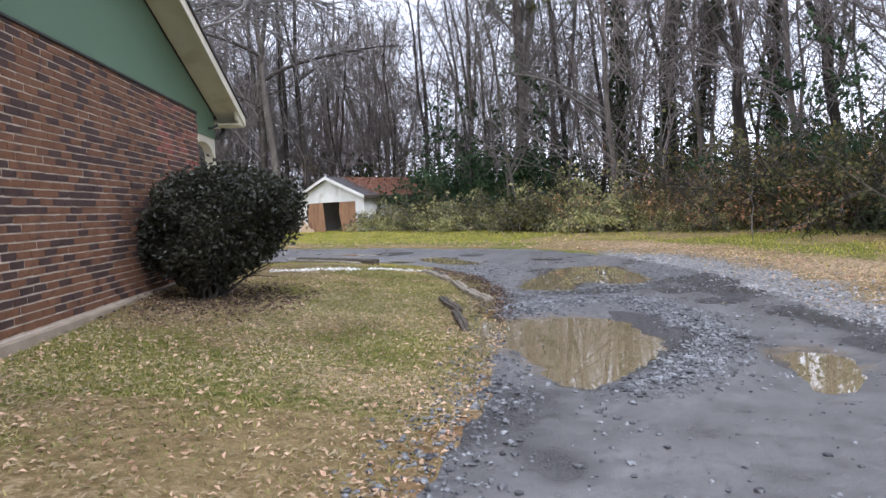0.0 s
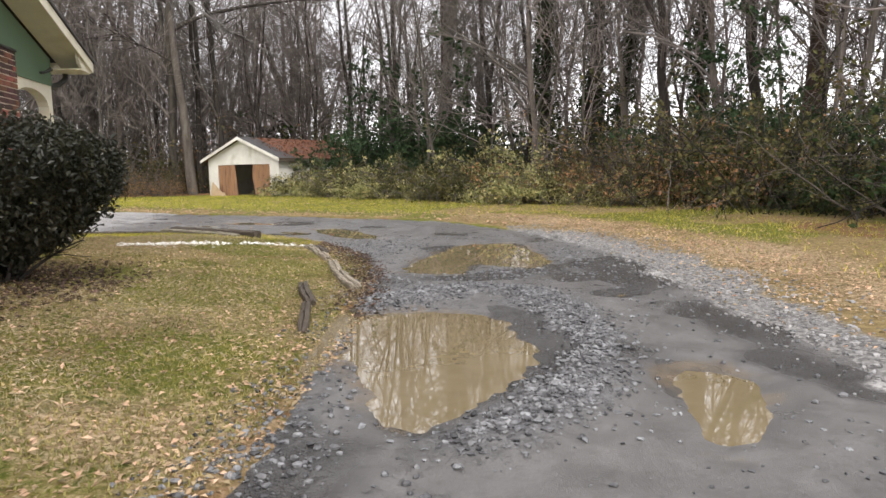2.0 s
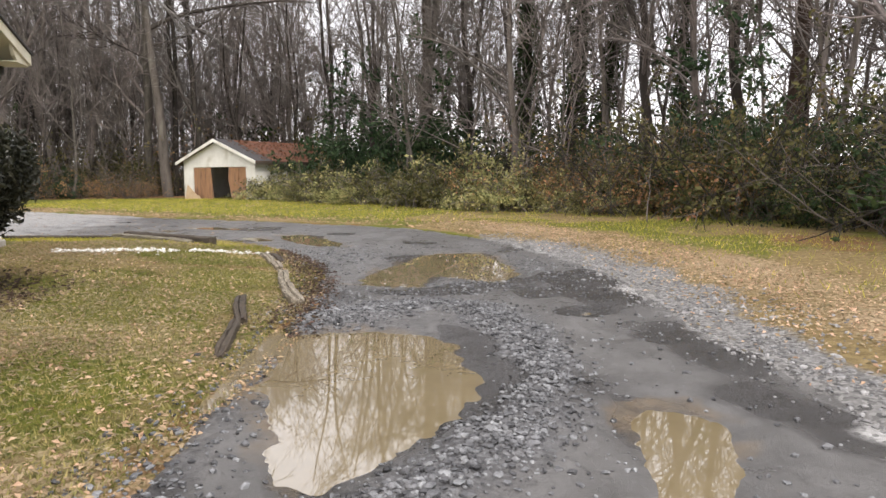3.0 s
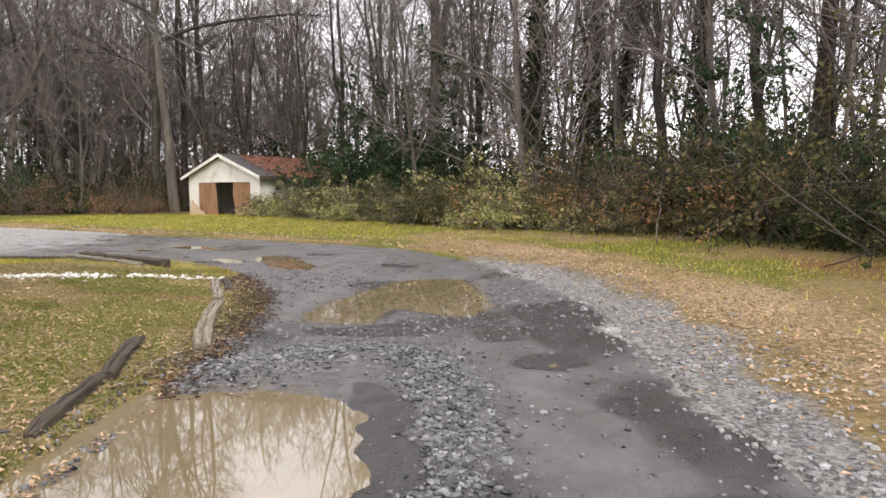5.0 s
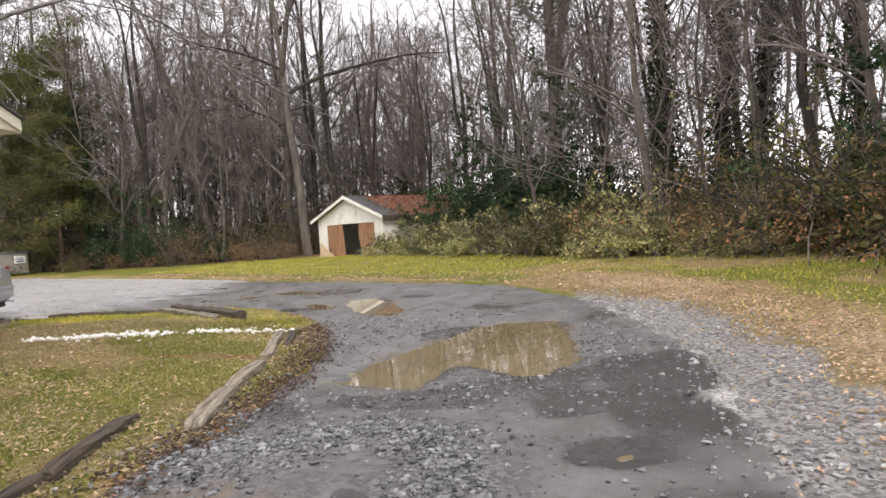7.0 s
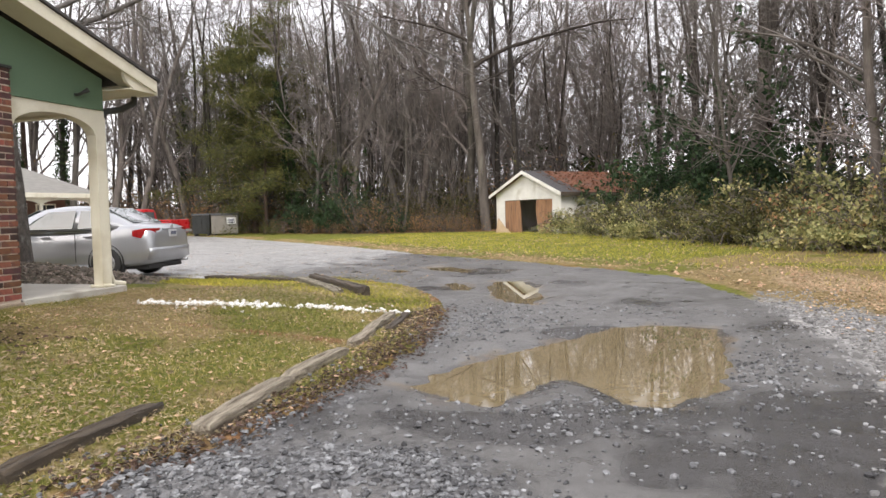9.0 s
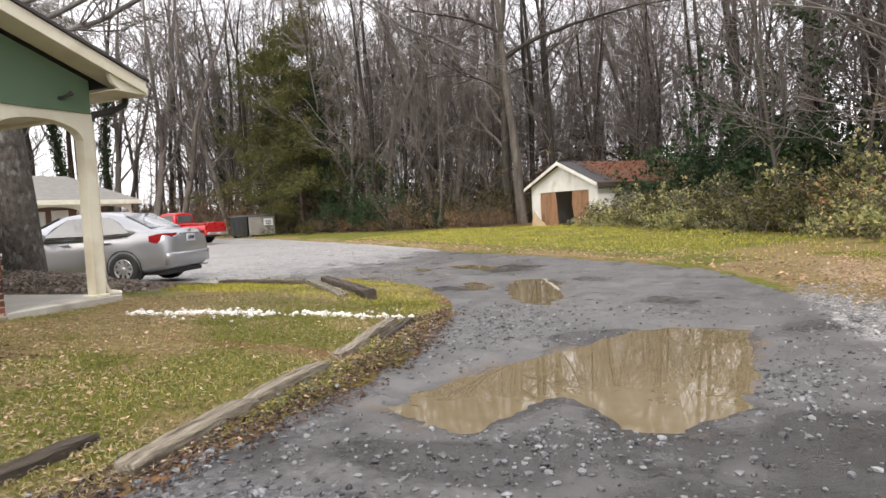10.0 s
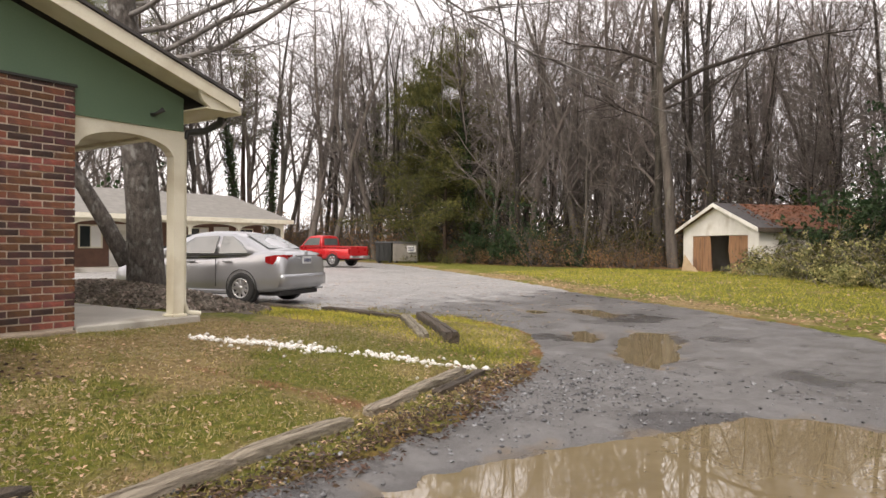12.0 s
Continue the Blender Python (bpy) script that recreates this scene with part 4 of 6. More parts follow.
timber("timber", 0.30, 11.55, 0.0, 12.6, 0.11, 0.10, "timber", "pale weathered timber beside the white stones", 6)
timber("timber", 0.42, 11.75, 0.1, 12.75, 0.09, 0.07, "timber_dark", "thin dark timber beside the white stones", 12)
timber("timber", -3.0, 14.95, -1.28, 13.45, 0.15, 0.13, "timber", "grey landscape timber at the lawn's corner", 7)
timber("timber", -2.85, 15.15, -0.98, 13.6, 0.17, 0.17, "timber_dark", "heavy dark timber with a wet sawn end", 8, 0.0)
timber("timber", -5.3, 15.3, -3.05, 15.0, 0.13, 0.12, "timber_dark", "dark timber between lawn and parking place", 9)
timber("timber", -7.6, 15.6, -5.35, 15.3, 0.13, 0.12, "timber_dark", "dark timber between lawn and parking place", 10)

rng = np.random.default_rng(9)
ICO = bmesh.new()
bmesh.ops.create_icosphere(ICO, subdivisions=1, radius=1.0)
ICO_V = np.array([v.co[:] for v in ICO.verts])
ICO_F = np.array([[v.index for v in f_.verts] for f_ in ICO.faces])
ICO.free()
rocks = []
for i in range(7):
    v = ICO_V * (1 + 0.28 * rng.normal(size=(len(ICO_V), 1)).clip(-1, 1)) * rng.uniform(0.6, 1.2, 3) * (1, 1, 0.7)
    me = mesh_of("white_stone", v.tolist(), ICO_F.tolist())
    me.materials.append(M["whitestone"])
    rocks.append(me)
for i in range(300 + 110):
    k = rng.random()
    if 0.6 < k < 0.7 and rng.random() < 0.7:
        continue
    x, y = np.interp(k, [0, 0.35, 0.75, 1], [-2.36, -1.62, -0.72, 0.02]), np.interp(k, [0, 0.35, 0.75, 1], [11.18, 11.62, 12.2, 12.95])
    off = rng.normal() * (0.042 if rng.random() < 0.85 else 0.22)
    x, y = x - 0.55 * off, y + 0.83 * off
    s = rng.uniform(0.012, 0.034)
    o = new("white_stone", rocks[rng.integers(7)])
    o.matrix_world = pose(x, y, float(ground_height(np.array([x]), np.array([y]))[0]) + s * 0.3, rng.uniform(-20, 20), rng.uniform(-20, 20), rng.uniform(0, 360)) @ Matrix.Diagonal((s, s, s, 1))
    tagged(o, "rough white quartz stone lying in the grass", "stone", "line of white stones")


# ---------- loose gravel, leaves and grass ----------
def scatter(n, box, density, seed):
    r = np.random.default_rng(seed)
    x, y = r.uniform(box[0], box[1], n), r.uniform(box[2], box[3], n)
    ok = r.random(n) < density(x, y)
    return x[ok], y[ok], r


def top_of(x, y):
    e = inside(ROAD, x, y)
    return np.maximum(ground_height(x, y), np.where(e > -0.35, road_height(x, y, e), -9))


def gravel_density(x, y):
    e = inside(ROAD, x, y)
    d = 0.05 + 0.95 * np.exp(-((ridge_near(x, y) / 0.26) ** 2)) + 0.3 * np.exp(-(((x - 1.8) / 0.9) ** 2 + ((y - 8.7) / 0.5) ** 2))
    d = d + 0.75 * step(0.55, 0.15, e) * step(-0.35, 0.0, e) * (x < 2) * step(10.5, 8.5, y) + 0.45 * np.exp(-(((x - 3.85) / 0.3) ** 2 + ((y - 11.5) / 1.3) ** 2))
    d = d + 0.35 * np.exp(-(((x - 1.0) / 0.8) ** 2 + ((y - 12.6) / 1.5) ** 2)) + 0.5 * np.exp(-(((x - 2.75) / 0.6) ** 2 + ((y - 9.7) / 0.35) ** 2))
    d = d * (0.35 + 1.0 * vn(x, y, 1.8, 51)) * (e > -0.4)
    return np.where(pool_depth(x, y) > -0.02, 0, d * (1 - 0.93 * shelf(x, y)))


def stones(name, x, y, size, material, r, label):
    k = len(x)
    s = size * (0.35 + r.gamma(2.0, 0.42, k)).clip(0.3, 2.4)
    v = ICO_V[None] * (1 + 0.22 * r.normal(size=(k, len(ICO_V), 1)).clip(-1.3, 1.3)) * r.uniform(0.6, 1.25, (k, 1, 3)) * (1, 1, 0.62) * s[:, None, None]
    a = r.uniform(0, 2 * np.pi, k)
    c, sn = np.cos(a)[:, None], np.sin(a)[:, None]
    v = np.stack([v[:, :, 0] * c - v[:, :, 1] * sn, v[:, :, 0] * sn + v[:, :, 1] * c, v[:, :, 2]], -1)
    v += np.stack([x, y, top_of(x, y) + s * 0.25], 1)[:, None]
    fcs = (ICO_F[None] + (np.arange(k) * len(ICO_V))[:, None, None]).reshape(-1, 3)
    o = part(name, mesh_of(name, v.reshape(-1, 3).tolist(), fcs.tolist()), material)
    return tagged(o, label, "gravel", kind="stuff")


x, y, r = scatter(60000, (0.0, 4.5, 3.0, 14.5), gravel_density, 61)
stones("loose_gravel", x, y, 0.0098, "stone", r, "loose crushed grey gravel on the driveway")
x, y, r = scatter(19000, (1.0, 3.3, 4.3, 9.2), lambda x, y: np.where(pool_depth(x, y) > -0.03, 0, 0.85 * (1 - 0.97 * shelf(x, y)) * np.exp(-((ridge_near(x, y) / 0.2) ** 2)) * (0.2 + 1.1 * vn(x, y, 2.4, 55))), 76)
stones("ridge_gravel", x, y, 0.0108, "stone", r, "coarse wet gravel heaped round the large puddle")
M["stone_pale"] = surf("pale_gravel", (0.10, 0.10, 0.102), (0.34, 0.335, 0.33), 8, (0.5, 0.8), 0.3, 90, vary=0.4, island=True)
x, y, r = scatter(26000, (3.7, 6.2, 2.5, 16), lambda x, y: 0.75 * step(-0.5, 0.1, right_side(x, y)) * step(1.3, 0.15, right_side(x, y)) * (0.05 + 1.1 * vn(x, y, 1.5, 52)), 62)
stones("verge_gravel", x, y, 0.0105, "stone_pale", r, "pale gravel along the driveway's verge")


def litter(name, x, y, size, material, r, label, lift=0.022):
    p = np.stack([x, y, top_of(x, y) + lift * r.random(len(x))], 1)
    o = part(name, leaves_mesh(name, p, size, r, flat=0.72, aspect=0.5, curl=0.35), material)
    return tagged(o, label, "leaves", kind="stuff")


def yard_leaves(x, y):
    e = inside(ROAD, x, y)
    d = (0.22 + 0.4 * step(12, 6, y) + (0.25 + 0.6 * step(8, 6.5, y)) * step(-0.7, -0.1, e)) * (0.25 + 1.1 * vn(x, y, 1.1, 53))
    return np.where((e < 0.12) & (x > -2.8), d, 0)


x, y, r = scatter(36000, (-2.9, 1.3, 1.8, 15.5), yard_leaves, 63)
litter("fallen_leaves", x, y, 0.0185, "leaf", r, "dry tan leaves lying on the lawn")
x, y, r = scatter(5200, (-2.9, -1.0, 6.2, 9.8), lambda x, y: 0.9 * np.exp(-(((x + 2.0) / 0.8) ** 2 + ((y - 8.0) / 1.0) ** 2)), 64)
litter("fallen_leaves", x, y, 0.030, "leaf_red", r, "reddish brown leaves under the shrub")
x, y, r = scatter(38000, (4.2, 9.5, 3.5, 21), lambda x, y: (0.12 * step(-0.3, 0.0, right_side(x, y)) + step(0.1, 1.0, right_side(x, y))) * (0.10 + 0.95 * step(2.8, 1.2, right_side(x, y))) * (0.35 + vn(x, y, 1.0, 54)), 65)
litter("fallen_leaves", x, y, 0.02, "leaf", r, "tan leaves on the verge of the driveway")
x, y, r = scatter(22000, (-14, 4.5, 16, 36), lambda x, y: 0.75 * step(-0.1, 0.3, right_side(x, y)) * (0.2 + step(2.2, 0.4, right_side(x, y))), 66)
litter("fallen_leaves", x, y, 0.040, "leaf", r, "pale leaves along the far edge of the driveway")
x, y, r = scatter(11000, (0.1, 1.4, 7.5, 13.5), lambda x, y: 0.9 * step(-0.35, -0.05, inside(ROAD, x, y)) * step(0.35, 0.05, inside(ROAD, x, y)), 67)
litter("fallen_leaves", x, y, 0.019, "leaf_red", r, "wet brown leaves beside the timbers")


def blades(name, x, y, height, material, r, label):
    k = len(x)
    a = r.uniform(0, 2 * np.pi, k)
    h = height * r.uniform(0.5, 1.4, k)
    w = 0.0045 + 0.003 * r.random(k)
    z = top_of(x, y) - 0.005
    lx, ly = r.normal(size=k) * h * 0.6, r.normal(size=k) * h * 0.6
    p = np.stack([np.stack([x - w * np.cos(a), y - w * np.sin(a), z], 1), np.stack([x + w * np.cos(a), y + w * np.sin(a), z], 1), np.stack([x + lx, y + ly, z + h], 1)], 1)
    o = part(name, mesh_of(name, p.reshape(-1, 3).tolist(), np.arange(3 * k).reshape(k, 3).tolist()), material)
    return tagged(o, label, "grass", kind="stuff")


x, y, r = scatter(170000, (-2.9, 1.2, 1.8, 15.8), lambda x, y: np.where((inside(ROAD, x, y) < 0.02), 0.12 + 0.75 * np.clip(green_mask(x, y), 0, 1), 0), 68)
blades("lawn_grass", x, y, 0.027, "grass", r, "short yellow-green winter grass of the lawn")
x, y, r = scatter(45000, (-7, 1.0, 13.2, 17.5), lambda x, y: np.where(inside(ROAD, x, y) < 0.02, 0.5, 0), 69)
blades("lawn_grass", x, y, 0.045, "grass_green", r, "greener grass at the lawn's corner")
x, y, r = scatter(125000, (-14, 10, 8, 40), lambda x, y: np.where((right_side(x, y) > 1.0) & (inside(FOREST, x, y) < 1), 0.75 * np.clip(green_mask(x, y), 0.1, 1), 0), 70)
blades("verge_grass", x, y, 0.085, "grass_green", r, "green grass between driveway and wood")
x, y, r = scatter(9000, (-14, -1.5, 15.2, 27), lambda x, y: np.where(inside(ROAD, x, y) > -0.1, 0.25 + 0.6 * np.exp(-(((x + 5.5) / 3) ** 2 + ((y - 16.6) / 1.2) ** 2)), 0) * (vn(x, y, 0.8, 56) > 0.4), 73)
litter("fallen_leaves", x, y, 0.018, "leaf", r, "sparse brown leaves on the parking place")
x, y, r = scatter(9000, (-7.5, -2.2, 15.2, 17.6), lambda x, y: 0.8 * np.exp(-(((x + 4.9) / 1.9) ** 2 + ((y - 16.3) / 0.7) ** 2)) * (vn(x, y, 1.2, 57) > 0.42), 74)
blades("parking_grass", x, y, 0.04, "grass", r, "thin grass growing through the parking gravel")
M["straw"] = leafy("dry_straw", (0.26, 0.20, 0.12), (0.54, 0.46, 0.31), vary=0.35)
x, y, r = scatter(60000, (-2.9, 1.2, 1.8, 15.5), lambda x, y: np.where(inside(ROAD, x, y) < 0.05, 0.16 + 0.8 * step(0.35, 0.75, vn(x, y, 0.7, 58)), 0), 75)
p = np.stack([x, y, top_of(x, y) + 0.012 + 0.02 * r.random(len(x))], 1)
tagged(part("dry_grass", leaves_mesh("dry_grass", p, 0.020, r, flat=0.75, aspect=0.13, curl=0.1), "straw"), "dry straw-coloured grass lying on the lawn", "grass", kind="stuff")
# ---------- undergrowth at the wood's edge ----------
def brush_proto(seed, w, h, leaf_mat, count, leaf_size, stem_mat, stems, label, name="undergrowth", lumps=7, gaps=0.35, droop=0.1):
    """A thicket: arching canes that rise and bend over, leaves along them and in loose clumps."""
    r = np.random.default_rng(seed)
    t = thing(name, Matrix.Identity(4), label, "bush", "undergrowth of the wood's edge")
    tb, pts = Tubes(), []
    for _ in range(stems):
        a = r.uniform(0, 2 * math.pi)
        p = (r.normal() * w * 0.35, r.normal() * w * 0.35, -0.1)
        d = np.array([math.cos(a) * 0.5, math.sin(a) * 0.5, 1.0])
        b = bent(p, d / np.linalg.norm(d), h * r.uniform(0.6, 1.7), 9, 0.2, -droop, r)
        b[:, 2] = np.maximum(b[:, 2], -0.1)
        tb.add(b, np.linspace(0.024, 0.007, 10), 3)
        for _ in range(6):
            q, dd = along(b, r.uniform(0.2, 1))
            side = bent(q, aside(dd, 0.7, r), h * r.uniform(0.15, 0.42), 3, 0.25, -droop * 0.5, r)
            tb.add(side, (0.012, 0.010, 0.008, 0.005), 3)
            k = max(2, int(count * 0.5 / stems / 6))
            f = r.random((k, 1)) * 2.99
            ii = f[:, 0].astype(int)
            pts.append(side[ii] + (side[ii + 1] - side[ii]) * (f - ii[:, None]) + r.normal(size=(k, 3)) * 0.085)
    part("stem_tangle", tb.mesh("stem_tangle"), stem_mat, t)["kind"] = "stuff"
    for _ in range(lumps):
        c = np.array([r.normal() * w * 0.42, r.normal() * w * 0.42, h * r.uniform(0.1, 0.6)])
        q = r.normal(size=(int(count * 0.55) // lumps, 3))
        q /= np.linalg.norm(q, axis=1)[:, None]
        q *= (0.4 + 0.6 * r.random((len(q), 1))) * np.array((w * 0.34, w * 0.34, h * 0.26)) * r.uniform(0.6, 1.25)
        q += c
        pts.append(q[vn(q[:, 0] * 3, q[:, 2] * 3 + q[:, 1], 1.0, seed) > gaps])
    pts = np.concatenate(pts)
    part("foliage", leaves_mesh("foliage", pts[pts[:, 2] > 0], leaf_size, r), leaf_mat, t)
    return t


BR = {
    "olive": [brush_proto(101, 2.2, 1.6, "brush", 4200, 0.06, "twig", 30, "olive-green tangle of vines and brambles"), brush_proto(102, 2.6, 1.2, "brush", 3800, 0.055, "twig", 28, "low olive-green tangle of brambles"), brush_proto(109, 2.4, 1.5, "vine", 3600, 0.055, "twig", 30, "dull green tangle of brambles")],
    "ever": [brush_proto(103, 2.6, 4.2, "evergreen", 6500, 0.085, "bark_dark", 12, "tall dark evergreen shrub at the wood's edge", "evergreen_shrub", 10, 0.3, 0.0), brush_proto(104, 2.4, 2.8, "evergreen", 5200, 0.08, "bark_dark", 12, "dark evergreen shrub at the wood's edge", "evergreen_shrub", 8, 0.3, 0.0)],
    "brown": [brush_proto(105, 2.4, 2.4, "brown", 2600, 0.05, "bark", 32, "brown leafless thicket with dead leaves"), brush_proto(106, 2.2, 3.4, "brown", 1500, 0.05, "twig", 40, "tall brown leafless thicket", droop=0.04)],
    "dark": [brush_proto(107, 2.4, 3.2, "vine", 3600, 0.06, "bark_dark", 30, "dark thicket smothered by vines"), brush_proto(108, 2.2, 2.4, "vine", 3000, 0.055, "bark", 30, "dark thicket smothered by vines"), brush_proto(110, 2.4, 2.8, "ivy", 3000, 0.065, "bark_dark", 26, "dark green thicket of ivy and briars")],
}
rng = np.random.default_rng(12)
used2 = set()


def bushes(kind, spots):
    for x, y, s in spots:
        seat(BR[kind][rng.integers(len(BR[kind]))], used2, x, y, rng, s * rng.uniform(0.5, 1.3))


def belt(pts, gap, jit):
    """Places along a line, with jitter."""
    out = []
    for (ax, ay), (bx, by) in zip(pts, pts[1:]):
        n = max(1, int(math.hypot(bx - ax, by - ay) / gap))
        out += [(ax + (bx - ax) * (i + 0.5) / n + rng.normal() * jit, ay + (by - ay) * (i + 0.5) / n + rng.normal() * jit) for i in range(n)]
    return out


bushes("olive", [(x, y, 0.85) for x, y in belt([(-2.4, 35.6), (1.6, 31.2), (6.4, 25.2)], 0.8, 0.5)])
bushes("olive", [(x, y, 1.1) for x, y in belt([(-1.8, 38.0), (2.6, 32.8), (7.2, 26.6), (9.2, 23.4)], 1.1, 0.6)])
bushes("olive", [(-3.5, 37.3, 0.7), (-2.7, 36.5, 0.8), (-3.0, 38.6, 0.95), (-1.9, 39.6, 1.1), (-0.9, 41.2, 1.2), (-2.6, 40.6, 1.2)])
bushes("dark", [(-8.5, 49.0, 1.3), (-5.5, 49.6, 1.4), (-2.5, 49.0, 1.4), (0.5, 47.0, 1.3)])
bushes("dark", [(x, y, 0.8) for x, y in belt([(9.8, 21.6), (11.2, 18.2), (11.9, 14), (12.1, 9)], 1.2, 0.5)])
bushes("ever", [(11.6, 20.4, 0.75), (12.6, 17.4, 0.8), (13.0, 15.2, 0.8), (13.2, 13.0, 0.7)])
bushes("olive", [(x, y, 0.7) for x, y in belt([(6.6, 25.0), (8.8, 21.6)], 0.9, 0.5)])
bushes("ever", [(-0.4, 38.2, 0.8), (0.8, 37.0, 0.85), (1.8, 36.6, 0.9), (2.8, 35.6, 0.95), (3.6, 35.0, 1.05), (4.4, 34.2, 0.8), (0.2, 40.0, 0.95), (2.2, 38.0, 1.1)])
bushes("brown", [(x, y, 0.8) for x, y in belt([(6.8, 26.0), (9.2, 22.2), (10.6, 18.6)], 1.2, 0.5)])
bushes("dark", [(x, y, 0.78) for x, y in belt([(8.8, 24.4), (10.9, 20.6), (12.0, 17.0), (12.4, 13.6), (12.6, 9)], 1.15, 0.5)])
bushes("brown", [(x, y, 0.85) for x, y in belt([(10.4, 21.6), (11.6, 17.6)], 1.4, 0.5)])
bushes("dark", [(x, y, 0.8) for x, y in belt([(5.5, 31.0), (9.6, 26.6), (13.2, 21.4), (14.2, 15.6), (14.4, 10)], 2.2, 0.9)])
bushes("brown", [(x, y, 0.72) for x, y in belt([(-9.6, 43.4), (-18, 41.6), (-26, 44.2)], 1.9, 0.8)])
bushes("dark", [(x, y, 0.95) for x, y in belt([(-10.5, 46.0), (-18, 44.4), (-27, 47.2)], 1.9, 1.0)])
bushes("brown", [(x, y, 1.2) for x, y in belt([(-11, 48), (-3, 48), (4, 40)], 2.2, 1.2)])
bushes("brown", [(x, y, 1.3) for x, y in belt([(-27, 45), (-38, 48), (-52, 48)], 1.5, 1.0)])
bushes("brown", [(x, y, 1.5) for x, y in belt([(-34, 50), (-44, 53), (-56, 50), (-58, 40)], 2.2, 1.0)])
bushes("ever", [(-19.6, 42.3, 0.7), (-23.4, 43.2, 0.8), (-15.8, 42.2, 0.6)])

bushes("brown", [(x, y, 1.5) for x, y in belt([(-46, 44), (-52, 34), (-54, 22), (-56, 12)], 2.4, 1.0)])
bushes("dark", [(x, y, 1.3) for x, y in belt([(-49, 42), (-56, 30), (-58, 16)], 3.0, 1.0)])

bushes("dark", [(x, y, 2.0) for x, y in belt([(-44, 58), (-20, 60), (0, 58), (14, 52), (26, 40)], 3.2, 1.2)])
bushes("ever", [(-41, 21, 1.6), (-42, 27, 1.9), (-43, 33, 1.5)])

# ---------- deep woods behind ----------
rng = np.random.default_rng(21)
far = Tubes()
for _ in range(520):
    x, y = rng.uniform(-75, 55), rng.uniform(20, 95)
    e = float(inside(FOREST, np.array([x]), np.array([y]))[0])
    if x > -10 and (e > 34 or rng.random() < 0.76):
        continue
    if e < 16 and x > -30 or (x < -30 and y < 52):
        continue
    hh = rng.uniform(13, 24)
    ln = bent((x, y, -0.2), (rng.normal() * 0.05, rng.normal() * 0.05, 1), hh, 6, 0.05, 0.02, rng)
    far.add(ln, np.linspace(rng.uniform(0.07, 0.2), 0.03, 7), 5)
    for _ in range(13):
        p, d = along(ln, rng.uniform(0.2, 0.98))
        b = bent(p, aside(d, rng.uniform(0.5, 1.1), rng), rng.uniform(2, 5), 4, 0.15, 0.06, rng)
        far.add(b, np.linspace(0.045, 0.014, 5), 3)
        for _ in range(4):
            q, dd = along(b, rng.uniform(0.2, 1))
            far.add(bent(q, aside(dd, 0.7, rng), rng.uniform(0.8, 2), 2, 0.2, 0.05, rng), (0.02, 0.016, 0.01), 3)
tagged(part("far_woods", far.mesh("far_woods"), "twig"), "leafless trees deeper in the wood", "woods", kind="stuff")
# ---------- parked vehicles ----------
def paint(name, c, metal, rough):
    m = surf(name, tuple(v * 0.92 for v in c), c, 2.0, (rough, rough + 0.12), 0.0, 30, metal=metal)
    m.node_tree.nodes["Principled BSDF"].inputs["Coat Weight"].default_value = 0.6
    return m


M["silver"] = paint("silver_paint", (0.40, 0.41, 0.43), 0.55, 0.28)
M["red"] = paint("red_paint", (0.55, 0.02, 0.025), 0.1, 0.25)
M["tyre"] = surf("tyre_rubber", (0.018, 0.018, 0.018), (0.03, 0.03, 0.03), 9, (0.75, 0.95), 0.2)
M["rim"] = surf("alloy", (0.48, 0.48, 0.49), (0.60, 0.60, 0.61), 5, (0.25, 0.4), 0.0, metal=0.8)
M["glass"] = surf("car_glass", (0.11, 0.13, 0.13), (0.15, 0.17, 0.17), 1, (0.02, 0.04), 0.0)
M["glass"].node_tree.nodes["Principled BSDF"].inputs["IOR"].default_value = 2.0
M["lamp_red"] = surf("lamp_red", (0.24, 0.01, 0.013), (0.36, 0.016, 0.018), 6, (0.08, 0.15), 0.0)
M["lamp_clear"] = surf("lamp_clear", (0.6, 0.6, 0.6), (0.75, 0.75, 0.75), 6, (0.08, 0.15), 0.0)
M["trim"] = surf("black_trim", (0.02, 0.02, 0.021), (0.03, 0.03, 0.031), 6, (0.5, 0.7), 0.0)
M["plate"] = surf("plate_white", (0.62, 0.63, 0.65), (0.70, 0.71, 0.72), 6, (0.4, 0.5), 0.0)
M["ink"] = surf("dark_ink", (0.05, 0.06, 0.12), (0.07, 0.08, 0.15), 6, (0.5, 0.6), 0.0)


def loft(rows, smooth=True):
    """Closed rings of points joined from row to row, with ends."""
    k = len(rows[0])
    v = [p for r in rows for p in r]
    fcs = [(i * k + j, i * k + (j + 1) % k, (i + 1) * k + (j + 1) % k, (i + 1) * k + j) for i in range(len(rows) - 1) for j in range(k)]
    fcs += [tuple(range(k))[::-1], tuple((len(rows) - 1) * k + j for j in range(k))]
    return mesh_of("loft", v, fcs, smooth)


def eased(rows, n):
    """Rows of numbers filled in smoothly."""
    a = np.array(rows, float)
    t = np.arange(len(a))
    tt = np.linspace(0, len(a) - 1, n)
    out = []
    for c in a.T:
        g = np.gradient(c)
        i = np.clip(tt.astype(int), 0, len(a) - 2)
        u = tt - i
        h0, h1, h2, h3 = 2 * u**3 - 3 * u**2 + 1, u**3 - 2 * u**2 + u, -2 * u**3 + 3 * u**2, u**3 - u**2
        out.append(h0 * c[i] + h1 * g[i] * 0.8 + h2 * c[i + 1] + h3 * g[i + 1] * 0.8)
    return np.array(out).T


